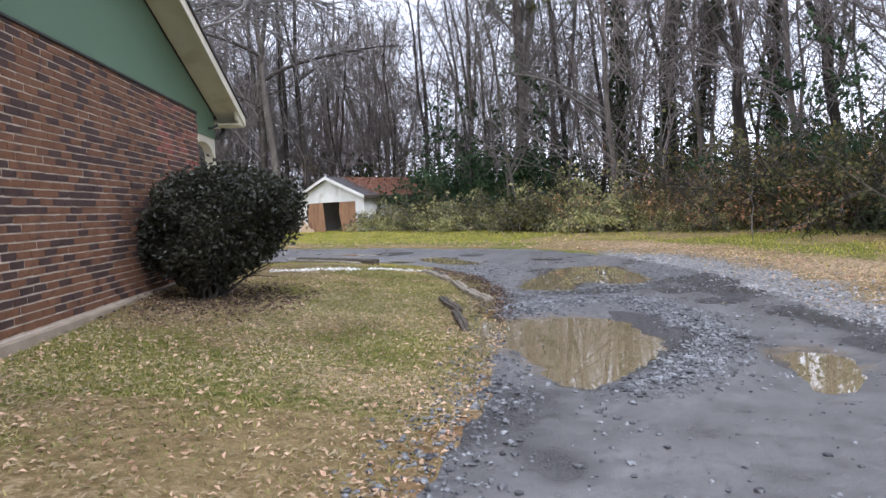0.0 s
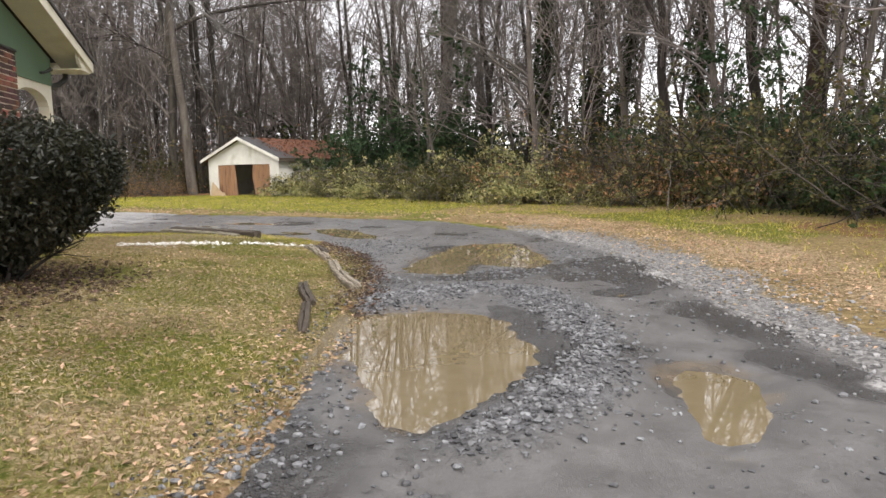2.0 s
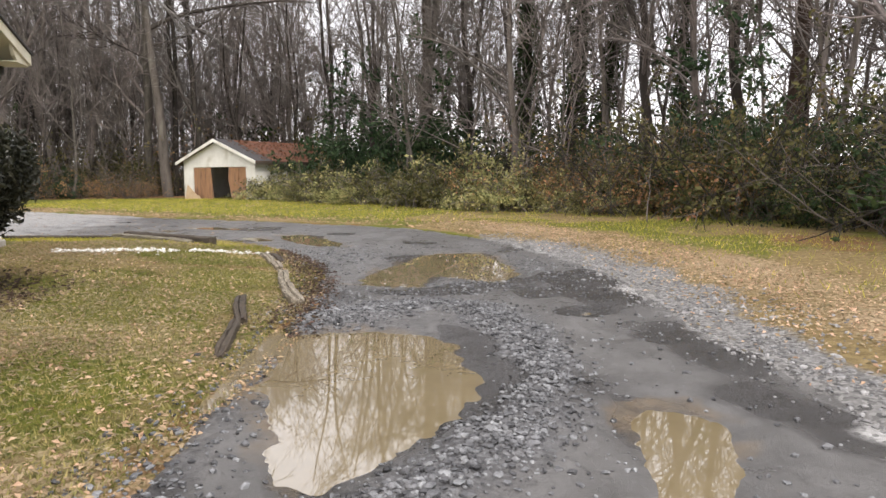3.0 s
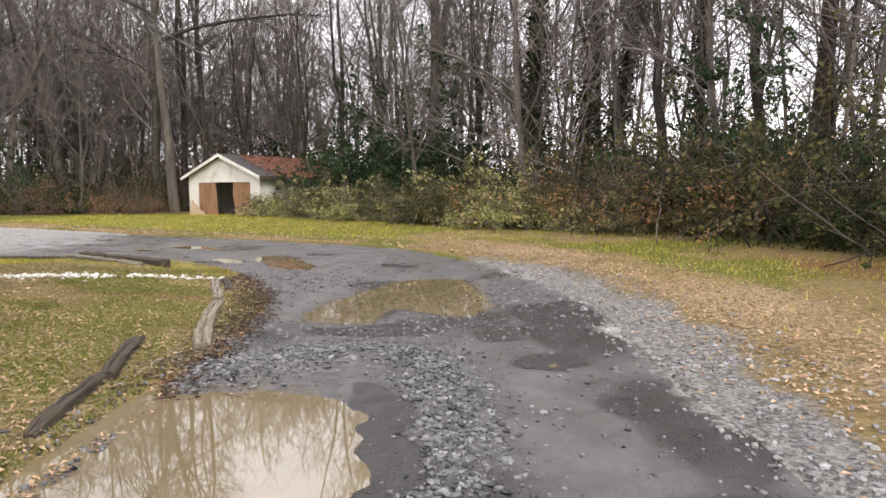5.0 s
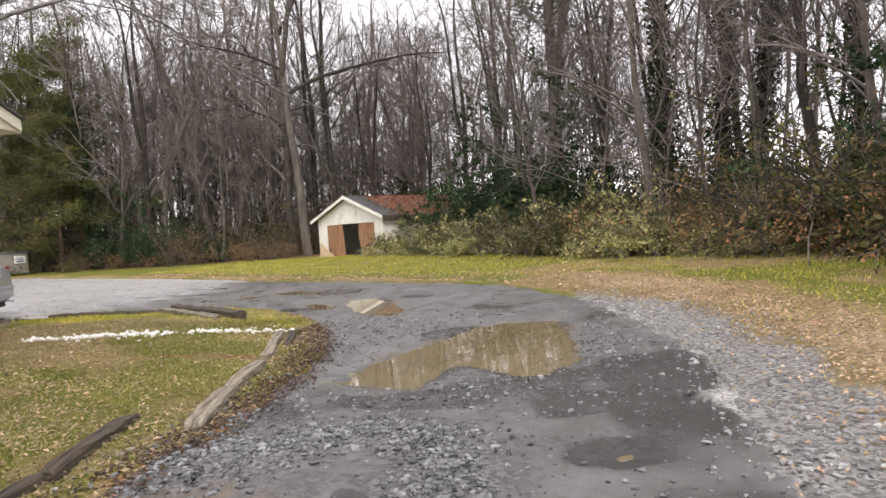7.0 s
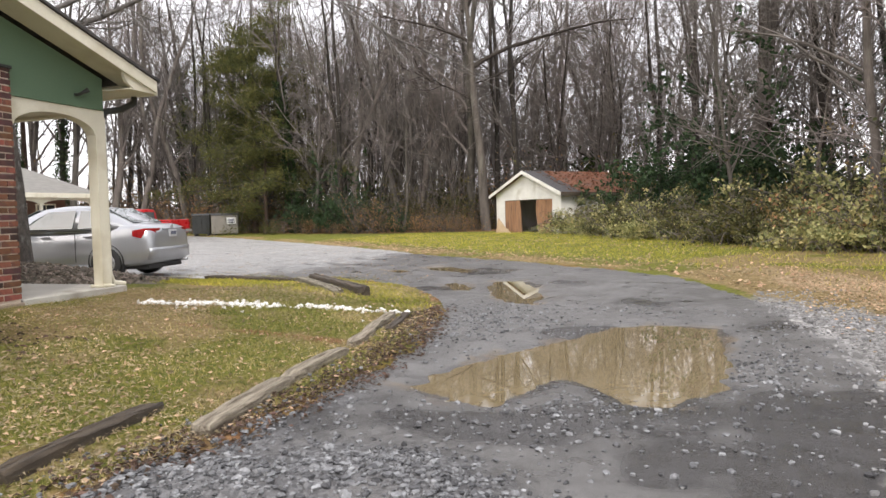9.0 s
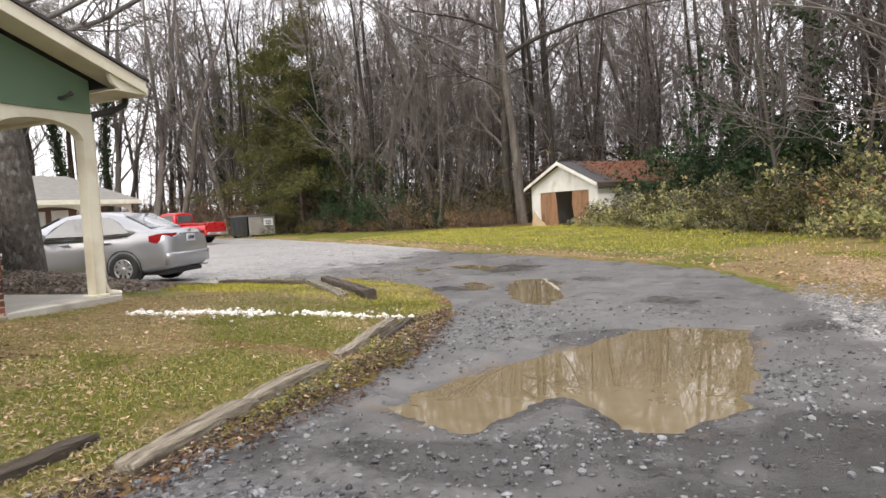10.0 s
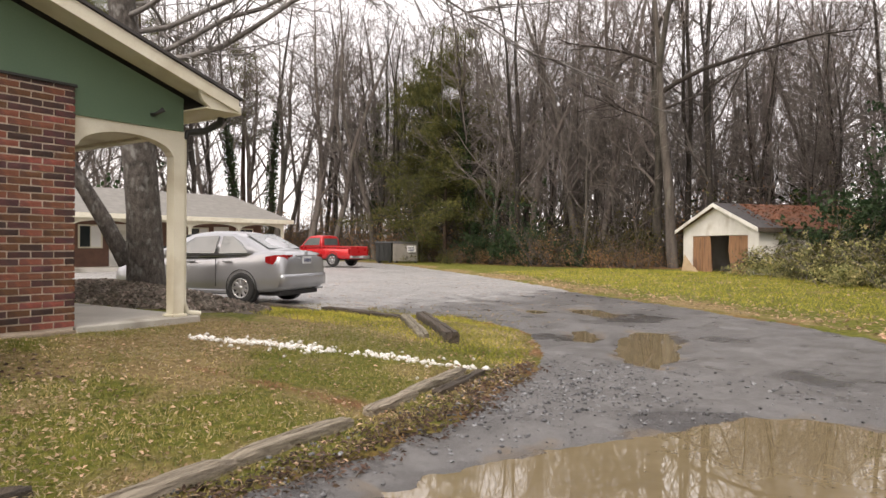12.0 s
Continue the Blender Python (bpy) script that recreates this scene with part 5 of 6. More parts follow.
def body_ring(x, zb, zt, hw):
    half = [(0.0, zb), (hw * 0.86, zb), (hw * 0.97, zb + 0.07), (hw, zb + (zt - zb) * 0.38), (hw * 0.985, zb + (zt - zb) * 0.62), (hw * 0.94, zt - 0.10), (hw * 0.86, zt - 0.025), (hw * 0.6, zt + 0.005), (0.0, zt + 0.015)]
    return [(x, y, z) for y, z in half] + [(x, -y, z) for y, z in half[-2:0:-1]]


def roof_ring(x, zb, zt, hb, ht):
    half = [(0.0, zb), (hb, zb), (hb - (hb - ht) * 0.5, zb + (zt - zb) * 0.52), (ht, zt - (zt - zb) * 0.13), (ht * 0.86, zt - 0.012), (ht * 0.45, zt + 0.012), (0.0, zt + 0.018)]
    return [(x, y, z) for y, z in half] + [(x, -y, z) for y, z in half[-2:0:-1]]


def wheel(parent, x, y, r, w, spokes):
    wh = part("wheel", lathe([(r * 0.62, -w / 2), (r * 0.93, -w / 2), (r, -w * 0.36), (r, w * 0.36), (r * 0.93, w / 2), (r * 0.62, w / 2), (r * 0.60, w * 0.4), (r * 0.60, -w * 0.4), (r * 0.62, -w / 2)], 28), "tyre", parent)
    wh.location = (x, y, r)
    s = 1 if y > 0 else -1
    rim = part("rim", lathe([(r * 0.62, s * w * 0.46), (r * 0.58, s * w * 0.5), (r * 0.54, s * w * 0.4), (r * 0.52, s * w * 0.1), (0.02, s * w * 0.05)], 28), "trim", wh)
    bm = bmesh.new()
    for i in range(spokes):
        q = bmesh.ops.create_cube(bm, size=1.0)["verts"]
        bmesh.ops.transform(bm, verts=q, matrix=Matrix.Rotation(2 * math.pi * i / spokes, 4, "Y") @ Matrix.Translation((r * 0.31, s * w * 0.42, 0)) @ Matrix.Diagonal((r * 0.56, 0.02, r * 0.17, 1)))
    bmesh.ops.bevel(bm, geom=bm.edges[:], offset=0.004, segments=1, affect="EDGES")
    part("spoke_star", bm, "rim", wh, "silver alloy spokes")
    part("hub", lathe([(0.0, s * w * 0.53), (r * 0.13, s * w * 0.52), (r * 0.17, s * w * 0.44), (r * 0.17, 0)], 16), "rim", wh)
    part("rim_lip", lathe([(r * 0.64, s * w * 0.47), (r * 0.62, s * w * 0.53), (r * 0.56, s * w * 0.5), (r * 0.55, s * w * 0.42)], 28), "rim", wh)


def panel(pts, out=0.012):
    """A thin plate from an outline, as thick as out along its normal."""
    p = [Vector(q) for q in pts]
    n = (p[1] - p[0]).cross(p[-1] - p[0]).normalized() * out
    k = len(p)
    v = [tuple(q) for q in p] + [tuple(q + n) for q in p]
    fcs = [tuple(range(k))[::-1], tuple(range(k, 2 * k))] + [(i, (i + 1) % k, k + (i + 1) % k, k + i) for i in range(k)]
    return mesh_of("panel", v, fcs)


car = thing("sedan", pose(CAR[0], CAR[1], 0.03, 0, 0, CAR[2]), "silver compact sedan parked beside the yard", "car")
rows = eased([(-0.97, 0.42, 0.84, 0.60), (-0.94, 0.34, 0.95, 0.74), (-0.80, 0.27, 1.045, 0.83), (-0.45, 0.235, 1.07, 0.865), (0.1, 0.21, 1.02, 0.88), (0.8, 0.20, 0.97, 0.88), (1.6, 0.20, 0.95, 0.88),
              (2.3, 0.21, 0.97, 0.875), (2.75, 0.22, 0.90, 0.86), (3.15, 0.25, 0.82, 0.82), (3.42, 0.29, 0.72, 0.72), (3.55, 0.36, 0.60, 0.52)], 45)
body = part("body", loft([body_ring(*r) for r in rows]), "silver", car, "silver metallic bodywork")
rows = eased([(-0.52, 0.98, 1.055, 0.78, 0.60), (-0.3, 0.96, 1.18, 0.80, 0.60), (0.1, 0.95, 1.36, 0.82, 0.60), (0.55, 0.93, 1.445, 0.83, 0.60), (1.05, 0.92, 1.46, 0.83, 0.60), (1.5, 0.92, 1.40, 0.83, 0.60), (1.95, 0.93, 1.21, 0.82, 0.62), (2.45, 0.95, 0.99, 0.78, 0.66)], 30)
part("cabin", loft([roof_ring(*r) for r in rows]), "silver", car)


def glass_y(z):
    return np.interp(z, [0.95, 1.2, 1.37], [0.835, 0.735, 0.635])


for s in (1, -1):
    for nm, out in (("rear_window", [(-0.12, 1.02), (0.58, 1.0), (0.60, 1.36), (0.35, 1.35), (0.12, 1.24)]), ("front_window", [(0.70, 1.0), (1.72, 1.0), (1.55, 1.17), (1.28, 1.34), (0.70, 1.365)])):
        pts = [(x, s * (glass_y(z) + 0.004), z) for x, z in out]
        part("side_window", panel(pts if s < 0 else pts[::-1], 0.012), "glass", car, "dark side window")
    for x in (0.35, 1.25):
        part("door_handle", boxes((x - 0.1, x + 0.1, s * 0.872 - 0.02, s * 0.872 + 0.02, 0.83, 0.86), bevel=0.008), "silver", car)
    part("mirror", boxes((1.62, 1.76, s * 0.98 - 0.1, s * 0.98 + 0.1, 0.95, 1.09), bevel=0.03, segs=2), "silver", car)
    part("tail_light", loft([[(-0.56 - k * 0.34, s * (0.862 - 0.16 * k * k), 0.90 + (z - 0.9) * (0.6 + 0.55 * min(1, k * 1.6))) for z in (0.79, 0.84, 0.93, 0.975)] + [(-0.56 - k * 0.34, s * (0.74 - 0.24 * k), 0.90 + (z - 0.9) * (0.6 + 0.55 * min(1, k * 1.6))) for z in (0.975, 0.79)] for k in (0, 0.3, 0.6, 0.9, 1.12)], False), "lamp_red", car, "red tail light")
    part("sill", boxes((0.35, 2.2, s * 0.86 - 0.02, s * 0.86 + 0.02, 0.20, 0.27), bevel=0.01), "silver", car)
    for x in (0, 2.6):
        part("wheel_arch", lathe([(0.0, s * 0.70), (0.355, s * 0.70), (0.362, s * 0.888), (0.35, s * 0.888), (0.345, s * 0.72)], 26), "trim", car).location = (x, 0, 0.33)
        wheel(car, x, s * 0.80, 0.315, 0.20, 9)
part("rear_window", panel([(-0.44, 0.56, 1.105), (0.15, 0.50, 1.40), (0.15, -0.50, 1.40), (-0.44, -0.56, 1.105)][::-1], 0.014), "glass", car, "sloping rear window")
part("windscreen", panel([(2.3, 0.62, 1.07), (1.58, 0.52, 1.39), (1.58, -0.52, 1.39), (2.3, -0.62, 1.07)], 0.014), "glass", car)
part("number_plate", boxes((-0.985, -0.955, -0.16, 0.16, 0.80, 0.95), bevel=0.006), "plate", car, "white number plate with dark bars")
for i in range(5):
    part("bar", boxes((-0.99, -0.983, -0.12 + 0.05 * i, -0.09 + 0.05 * i, 0.84, 0.91)), "ink", car)
part("plate_trim", boxes((-0.975, -0.93, -0.38, 0.38, 0.955, 0.985), bevel=0.01), "silver", car)
part("badge", lathe([(0, -0.005), (0.05, -0.004), (0.055, 0.01)], 16), "rim", car).matrix_basis = pose(-0.955, 0, 1.015, 0, 0, -90)
part("bumper", loft([[(-0.86 - 0.14 * math.cos(a) ** 0.5, y, z) for z in (0.36, 0.52, 0.60)] + [(-0.80, y, z) for z in (0.60, 0.36)] for a, y in ((1.2, -0.80), (0.7, -0.6), (0, -0.2), (0, 0.2), (0.7, 0.6), (1.2, 0.80))], True), "silver", car)
part("exhaust", lathe([(0.025, -0.08), (0.03, -0.08), (0.03, 0.1)], 12), "rim", car).matrix_basis = pose(-0.93, -0.55, 0.29, 0, 0, -90)
for s in (1, -1):
    for x in (0.62, 1.72):
        part("door_seam", boxes((x - 0.005, x + 0.005, s * 0.876 - 0.008, s * 0.876 + 0.006, 0.34, 0.90)), "trim", car)
    part("belt_trim", boxes((-0.1, 1.75, s * 0.842 - 0.01, s * 0.842 + 0.008, 0.955, 0.975)), "trim", car)
part("underbody", boxes((-0.8, 3.3, -0.7, 0.7, 0.17, 0.26)), "trim", car)

# red pickup
truck = thing("pickup_truck", pose(TRUCK[0], TRUCK[1], 0.06, 0, 0, TRUCK[2]), "red pickup truck parked on the gravel", "truck")
rows = eased([(-1.15, 0.48, 1.02, 0.80), (-1.05, 0.42, 1.06, 0.86), (0.3, 0.40, 1.06, 0.88), (0.9, 0.40, 1.06, 0.88), (2.2, 0.40, 1.05, 0.88), (2.9, 0.42, 1.02, 0.87), (3.5, 0.44, 0.96, 0.84), (3.75, 0.5, 0.86, 0.74)], 26)
part("body", loft([body_ring(*r) for r in rows]), "red", truck, "bright red bodywork")
rows = eased([(0.80, 1.0, 1.10, 0.82, 0.72), (0.86, 1.0, 1.60, 0.84, 0.70), (1.0, 1.0, 1.70, 0.84, 0.68), (1.6, 1.0, 1.71, 0.84, 0.66), (1.95, 1.0, 1.62, 0.84, 0.66), (2.5, 1.0, 1.10, 0.80, 0.70)], 20)
part("cab", loft([roof_ring(*r) for r in rows]), "red", truck)
part("bed_liner", boxes((-1.0, 0.7, -0.72, 0.72, 1.07, 1.085)), "trim", truck)
part("bed_rail", boxes((-1.12, 0.8, 0.74, 0.86, 1.05, 1.11), bevel=0.012), "red", truck)
part("bed_rail", boxes((-1.12, 0.8, -0.86, -0.74, 1.05, 1.11), bevel=0.012), "red", truck)
part("tailgate", boxes((-1.17, -1.09, -0.74, 0.74, 0.62, 1.10), bevel=0.012), "red", truck)
part("bumper", boxes((-1.32, -1.16, -0.82, 0.82, 0.46, 0.60), bevel=0.03), "rim", truck, "chrome rear bumper")
part("rear_window", panel([(0.835, 0.58, 1.18), (0.85, 0.55, 1.55), (0.85, -0.55, 1.55), (0.835, -0.58, 1.18)][::-1], 0.03), "glass", truck, "dark rear window")
for s in (1, -1):
    pts = [(1.0, s * 0.80, 1.17), (2.15, s * 0.80, 1.17), (1.8, s * 0.715, 1.55), (1.0, s * 0.70, 1.58)]
    part("side_window", panel(pts if s < 0 else pts[::-1], 0.02), "glass", truck)
    part("tail_light", boxes((-1.16, -1.08, s * 0.81 - 0.05, s * 0.81 + 0.05, 0.70, 0.98), bevel=0.01), "lamp_red", truck)
    for x in (0, 2.85):
        part("wheel_arch", lathe([(0.0, s * 0.70), (0.40, s * 0.70), (0.41, s * 0.892), (0.395, s * 0.892), (0.39, s * 0.72)], 22), "trim", truck).location = (x, 0, 0.42)
        wheel(truck, x, s * 0.80, 0.36, 0.23, 6)
part("number_plate", boxes((-1.34, -1.32, -0.15, 0.15, 0.47, 0.58)), "plate", truck, "white number plate")
part("underbody", boxes((-0.9, 3.4, -0.6, 0.6, 0.34, 0.46)), "trim", truck)
# ---------- trash bins ----------
M["bin_grey"] = surf("grey_steel", (0.19, 0.175, 0.15), (0.27, 0.25, 0.22), 2, (0.6, 0.8), 0.2)
M["paper"] = surf("white_notice", (0.72, 0.72, 0.70), (0.80, 0.80, 0.78), 3, (0.6, 0.8), 0.0)
for x, y, w, mt, lab in ((-29.1, 42.2, 1.7, "bin_grey", "grey steel dumpster with a white notice"), (-30.6, 41.6, 1.1, "dark", "dark dumpster standing open beside a grey one")):
    d = thing("dumpster", pose(x, y, 0.03, 0, 0, 38), lab, "dumpster", "dumpsters by the wood")
    part("body", prism([(-0.6, 0.12), (0.6, 0.12), (0.75, 1.35), (-0.75, 1.35)], "x", -w / 2, w / 2, 0.01), mt, d)
    part("lid", prism([(-0.8, 1.36), (0.8, 1.36), (0.75, 1.42), (-0.75, 1.5)], "x", -w / 2 - 0.04, w / 2 + 0.04, 0.01), "trim", d)
    for px in (-w / 2 + 0.2, 0, w / 2 - 0.2):
        part("rib", prism([(-0.66, 0.15), (-0.60, 0.15), (-0.75, 1.33), (-0.81, 1.33)], "x", px - 0.04, px + 0.04), mt, d)
    for px in (-w / 2 + 0.15, w / 2 - 0.15):
        part("skid", boxes((px - 0.06, px + 0.06, -0.6, 0.6, 0, 0.12)), "trim", d)
    if mt == "bin_grey":
        part("notice", panel([(0.15, -0.76, 0.75), (0.75, -0.76, 0.75), (0.75, -0.83, 1.2), (0.15, -0.83, 1.2)], 0.02), "paper", d, "white notice with grey bars")
        for i in range(3):
            part("bar", boxes((0.25, 0.65, -0.84 - 0.01 * i, -0.825, 0.85 + 0.1 * i, 0.89 + 0.1 * i)), "ink", d)

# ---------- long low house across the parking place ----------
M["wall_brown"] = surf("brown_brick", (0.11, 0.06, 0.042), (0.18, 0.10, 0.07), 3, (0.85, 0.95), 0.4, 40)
M["win_glass"] = surf("house_glass", (0.02, 0.025, 0.028), (0.04, 0.045, 0.048), 1, (0.04, 0.08), 0.0)
M["chair_red"] = surf("red_plastic", (0.42, 0.03, 0.03), (0.5, 0.05, 0.04), 3, (0.4, 0.6), 0.0)
lodge = thing("low_house", pose(-27.3, 31.0, 0.08, 0, 0, 0), "long low brick house with grey hip roof and arcade", "house")
LL, LD = 26.0, 11.0
ev, rz, hip = 2.5, 4.1, 0.2
v = [(0.1, 0.1, ev), (0.1, -LL, ev), (-LD, -LL, ev), (-LD, 0.1, ev), (-LD / 2, -hip, rz), (-LD / 2, -LL + hip, rz)]
rf = [(0, 4, 5, 1), (2, 5, 4, 3), (3, 4, 0), (1, 5, 2), (0, 1, 2, 3)]
part("roof", mesh_of("roof", v, rf), "shingle_grey", lodge, "pale grey shingle hip roof")
part("fascia", boxes((0.102, 0.14, -LL, 0.14, ev - 0.2, ev + 0.02), (-LD, 0.10, 0.102, 0.14, ev - 0.2, ev + 0.02)), "cream", lodge)
part("soffit", boxes((-2.0, 0.1, -LL, 0.1, ev - 0.06, ev - 0.01)), "cream", lodge)
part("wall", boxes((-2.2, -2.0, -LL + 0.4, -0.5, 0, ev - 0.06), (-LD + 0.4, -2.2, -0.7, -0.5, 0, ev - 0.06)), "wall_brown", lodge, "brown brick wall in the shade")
part("arcade_floor", boxes((-2.0, 0.2, -LL, 0.1, -0.1, 0.08)), "concrete", lodge)
for i in range(9):
    y1, y0 = -0.3 - 2.75 * i, -0.3 - 2.75 * (i + 1)
    out = [(y1, ev - 0.08), (y1, 0.08), (y1 - 0.13, 0.08), (y1 - 0.13, ev - 0.55)]
    out += [((y0 + y1 - 0.13) / 2 + (y1 - y0 - 0.13) / 2 * math.cos(a), ev - 0.55 + 0.26 * math.sin(a)) for a in np.linspace(0.1, math.pi - 0.1, 11)]
    out += [(y0, ev - 0.55), (y0, ev - 0.08)]
    part("arch", prism(out, "x", -0.28, -0.15), "cream", lodge, "cream painted arch and post")
for i in range(8):
    y = -1.6 - 2.75 * i
    wdw = part("window", boxes((-1.998, -1.96, y - 0.55, y + 0.55, 0.95, 2.05), bevel=0.01), "cream", lodge)
    part("pane", boxes((-1.958, -1.95, y - 0.47, y - 0.02, 1.02, 1.98)), "win_glass", wdw)
    part("pane", boxes((-1.958, -1.95, y + 0.02, y + 0.47, 1.02, 1.98)), "paper" if i % 2 else "win_glass", wdw)
    if i % 2:
        dr = part("door", boxes((-1.998, -1.95, y + 0.85, y + 1.75, 0.08, 2.1), bevel=0.01), "white", lodge, "white door")
        part("knob", boxes((-1.948, -1.90, y + 0.95, y + 1.0, 1.0, 1.05)), "trim", dr)
for x, y, mt, lab in ((-1.0, -12.6, "chair_red", "red plastic garden chair under the arcade"), (-0.9, -13.5, "paper", "white plastic garden chair under the arcade")):
    ch = thing("garden_chair", lodge.matrix_world @ pose(x, y, 0.08, 0, 0, 90), lab, "chair")
    part("seat", boxes((-0.25, 0.25, -0.25, 0.25, 0.40, 0.44), bevel=0.015), mt, ch)
    part("backrest", prism([(-0.25, 0.44), (0.25, 0.44), (0.22, 0.85), (0.1, 0.92), (-0.1, 0.92), (-0.22, 0.85)], "y", 0.22, 0.26, 0.01), mt, ch)
    for a, b in ((-0.22, -0.22), (0.22, -0.22), (-0.22, 0.22), (0.22, 0.22)):
        part("leg", boxes((a - 0.025, a + 0.025, b - 0.025, b + 0.025, 0, 0.40), bevel=0.006), mt, ch)

# ---------- big tree by the car and its mulch bed ----------
rng = np.random.default_rng(300)
near = thing("yard_tree", pose(NEAR[0], NEAR[1], NEAR[2]), "large leafless tree with lichen-flecked bark and leaning stem", "tree")
tb, cr = Tubes(), Tubes()
main = bent((0, 0, -0.2), (0.02, -0.01, 1), 13, 16, 0.035, 0.02, rng)
rad = np.interp(np.arange(17), [0, 1, 2, 4, 10, 16], [0.45, 0.40, 0.37, 0.35, 0.2, 0.05]) * NEAR[3]
tb.add(main, rad, 16)
lean = bent((-0.22, -0.25, 0.55), (-0.28, -0.30, 0.9), 9, 11, 0.05, 0.015, rng)
tb.add(lean, np.interp(np.arange(12), [0, 2, 11], [0.2, 0.16, 0.04]) * NEAR[3], 10)
part("trunk", tb.mesh("trunk"), "bark_near", near, "thick rough bark flecked with pale lichen")
ways = [(0.95, 0.25, 0.22, 0.30, 8.5), (0.7, 0.75, 0.2, 0.36, 8.5), (0.9, -0.1, 0.35, 0.42, 7.5), (0.35, 0.9, 0.3, 0.46, 8), (0.8, 0.5, 0.45, 0.55, 7), (-0.7, 0.5, 0.4, 0.4, 6), (-0.6, -0.6, 0.5, 0.5, 6), (0.9, 0.6, 0.1, 0.33, 8), (0.95, 0.05, 0.12, 0.38, 8), (0.6, 0.8, 0.15, 0.42, 8), (0.85, 0.35, 0.3, 0.48, 8), (0.2, -0.9, 0.5, 0.5, 6), (1.0, 0.4, 0.6, 0.66, 6), (0.3, 0.7, 0.8, 0.75, 5), (-0.4, 0.3, 0.9, 0.85, 4), (0.5, -0.5, 0.9, 0.8, 4)]
for wx, wy, wz, k, ln in ways:
    p, _ = along(main, k)
    d = np.array([wx, wy, wz])
    limb = bent(p, d / np.linalg.norm(d), ln, 12, 0.17, 0.0, rng)
    cr.add(limb, np.linspace(0.052 * (1.25 - k), 0.010, 13), 6)
    for _ in range(34):
        p2, d2 = along(limb, rng.uniform(0.15, 0.98))
        sub = bent(p2, aside(d2, rng.uniform(0.4, 0.9), rng), rng.uniform(0.9, 2.4), 5, 0.14, 0.01, rng)
        cr.add(sub, np.linspace(0.017, 0.006, 6), 3)
        for _ in range(6):
            p3, d3 = along(sub, rng.uniform(0.15, 1.0))
            cr.add(bent(p3, aside(d3, rng.uniform(0.3, 0.9), rng), rng.uniform(0.25, 0.8), 3, 0.18, 0.02, rng), (0.008, 0.007, 0.005, 0.003), 3)
M["twig_near"] = surf("lichen_twig", (0.10, 0.09, 0.085), (0.27, 0.255, 0.24), 5.0, (0.85, 1.0), 0.3, 40, c3=(0.07, 0.06, 0.055))
part("crown", cr.mesh("crown"), "twig_near", near)
xs, ys = np.meshgrid(np.linspace(-10.8, -4.2, 67), np.linspace(12.0, 14.6, 34))
hx, hy = xs.ravel(), ys.ravel()
edge = 1 - np.hypot((hx + 7.6) / 3.2, (hy - 13.2) / 1.25)
hz = ground_height(hx, hy) + 0.10 * np.clip(edge * 2.2, -0.6, 1) + 0.05 * (vn(hx, hy, 5, 71) - 0.5)
ix = np.arange(34 * 67).reshape(34, 67)
bed = part("mulch_bed", mesh_of("mulch_bed", np.stack([hx, hy, hz], 1).tolist(), np.stack([ix[:-1, :-1], ix[:-1, 1:], ix[1:, 1:], ix[1:, :-1]], -1).reshape(-1, 4).tolist(), True), "mulch")
tagged(bed, "heap of grey-brown fallen leaves round the tree", "mulch", kind="stuff")
r = np.random.default_rng(72)
k = r.integers(0, len(hx), 9000)
k = k[edge[k] > 0]
pp = np.stack([hx[k] + r.normal(size=len(k)) * 0.05, hy[k] + r.normal(size=len(k)) * 0.05, hz[k] + 0.03 * r.random(len(k))], 1)
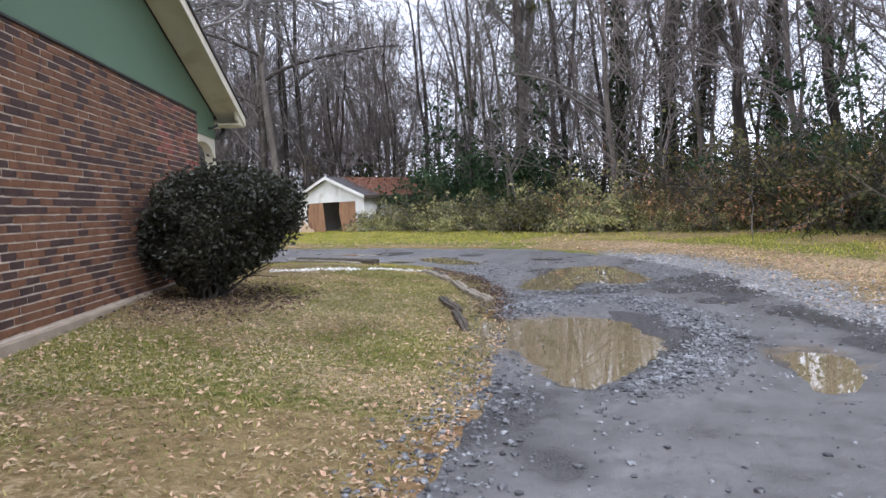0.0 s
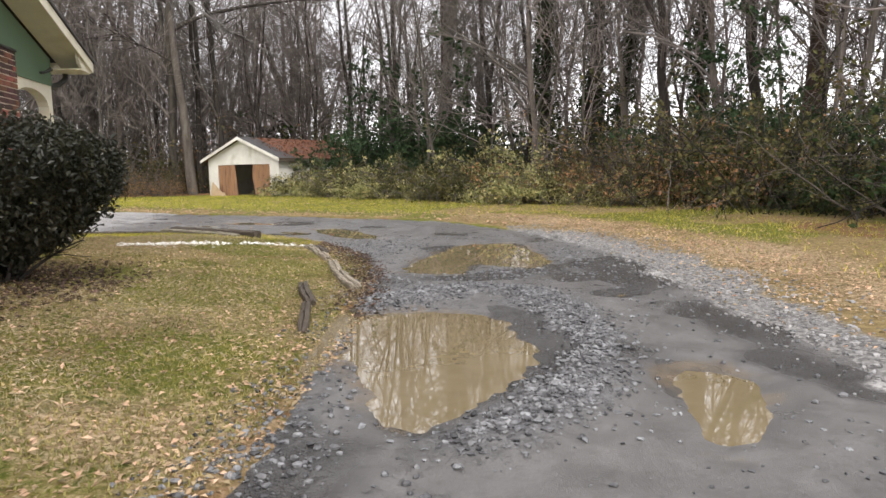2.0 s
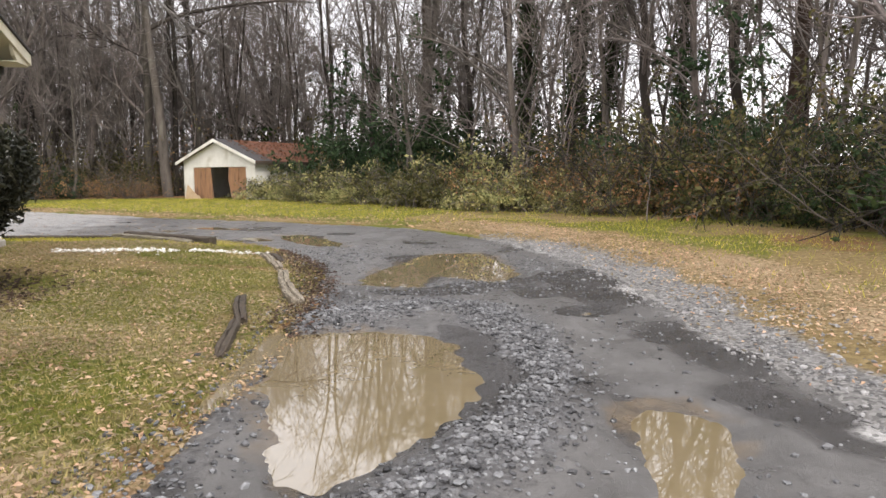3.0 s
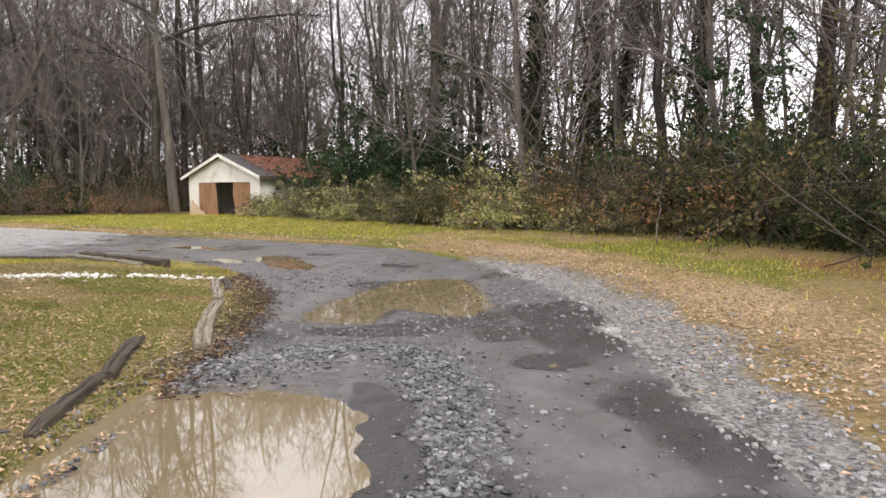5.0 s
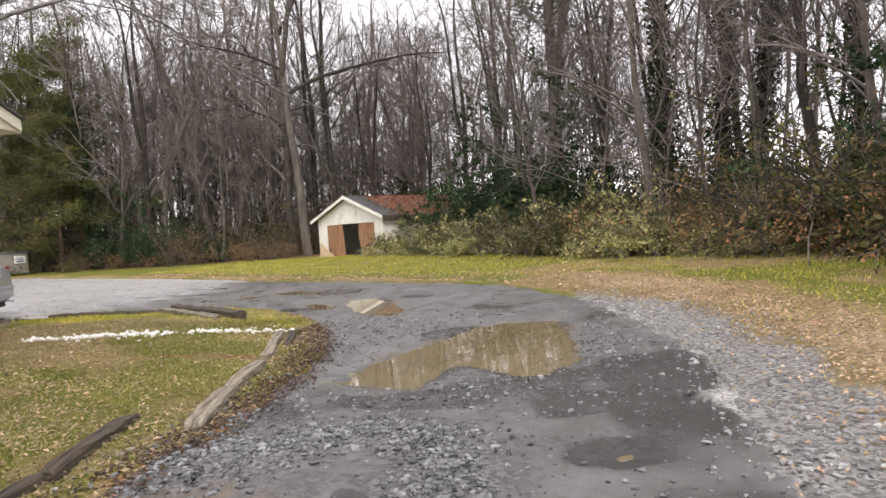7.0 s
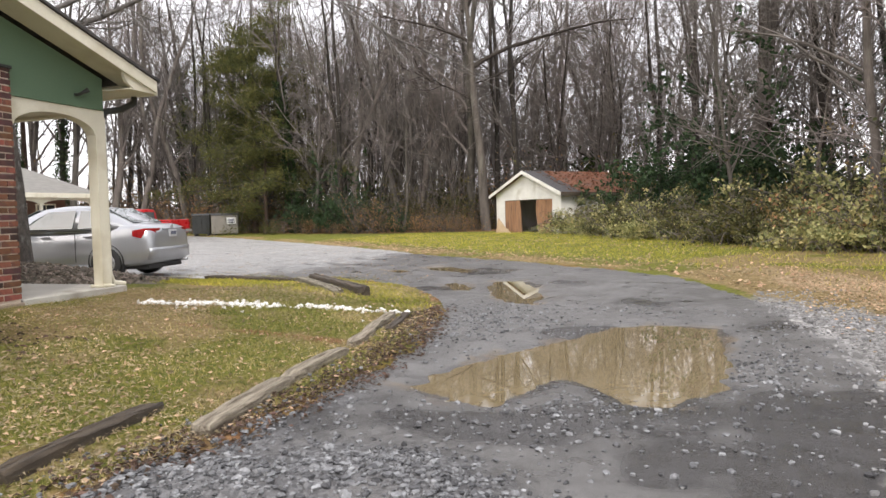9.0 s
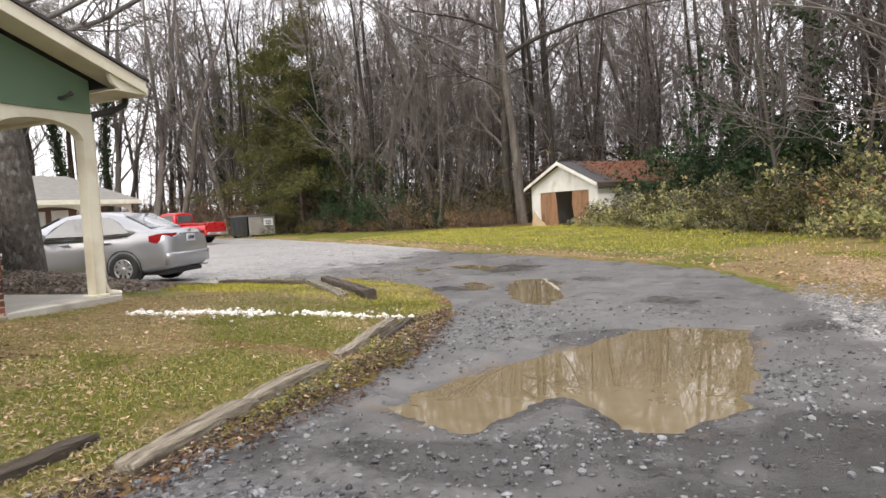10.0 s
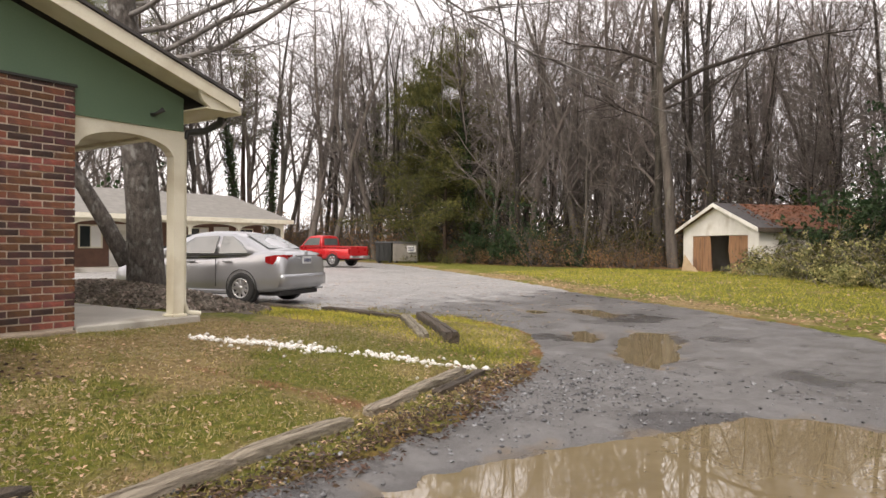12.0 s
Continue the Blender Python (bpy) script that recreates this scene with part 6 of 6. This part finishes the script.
M["leaf_grey"] = leafy("grey_leaf", (0.16, 0.135, 0.11), (0.42, 0.37, 0.31), vary=0.5)
tagged(part("bed_leaves", leaves_mesh("bed_leaves", pp, 0.045, r, flat=0.5, curl=0.35), "leaf_grey"), "dry grey-brown leaves heaped round the tree", "leaves", kind="stuff")
# ---------- bricks of the gable wall ----------
rng = np.random.default_rng(500)
bm_parts = []
for i in range(6):
    j = rng.normal(size=(8, 3)) * 0.0016
    q = np.array([(x, y, z) for x in (-0.014, 0.004) for y in (-0.0953, 0.0953) for z in (-0.0266, 0.0266)]) + j
    q[4:, 1] *= 0.985
    bm_parts.append([tuple(p) for p in q])
BOX_F = [(0, 1, 3, 2), (4, 6, 7, 5), (0, 4, 5, 1), (2, 3, 7, 6), (0, 2, 6, 4), (1, 5, 7, 3)]
shared = {}
for k, pv in enumerate(bm_parts):
    for mt in ("brick", "brick_dark"):
        me = mesh_of("brick", pv, BOX_F)
        me.materials.append(M[mt])
        shared[k, mt] = me
rest = {"brick": ([], []), "brick_dark": ([], [])}
courses, mod, high = 35, 0.203, 0.0672
for c in range(courses):
    z = 0.40 + high * (c + 0.5)
    for n in range(46):
        y = -0.10 - mod * n - (0.5 * mod if c % 2 else 0.0)
        mt = "brick_dark" if rng.random() < (0.42 if c > courses - 5 else 0.36) else "brick"
        k = int(rng.integers(6))
        off = rng.normal() * 0.0015
        if n < 9 and c < 34 and not (c % 2 and n == 8):
            o = new("brick", shared[k, mt])
            o.parent = gable_wall
            o.location = (off, y, z)
        else:
            v, fcs = rest[mt]
            b = len(v)
            v += [(px + off, py + y, pz + z) for px, py, pz in bm_parts[k]]
            fcs += [tuple(b + q for q in fc) for fc in BOX_F]
    if c % 2:  # half brick that closes the bond at the corner
        o = new("brick", shared[c % 6, "brick_dark" if c % 3 == 0 else "brick"])
        o.parent = gable_wall
        o.matrix_basis = pose(0, -0.052, z) @ Matrix.Diagonal((1, 0.48, 1, 1))
for mt, (v, fcs) in rest.items():
    o = part("brickwork", mesh_of("brickwork", v, fcs), mt, gable_wall)
    o["kind"] = "stuff"
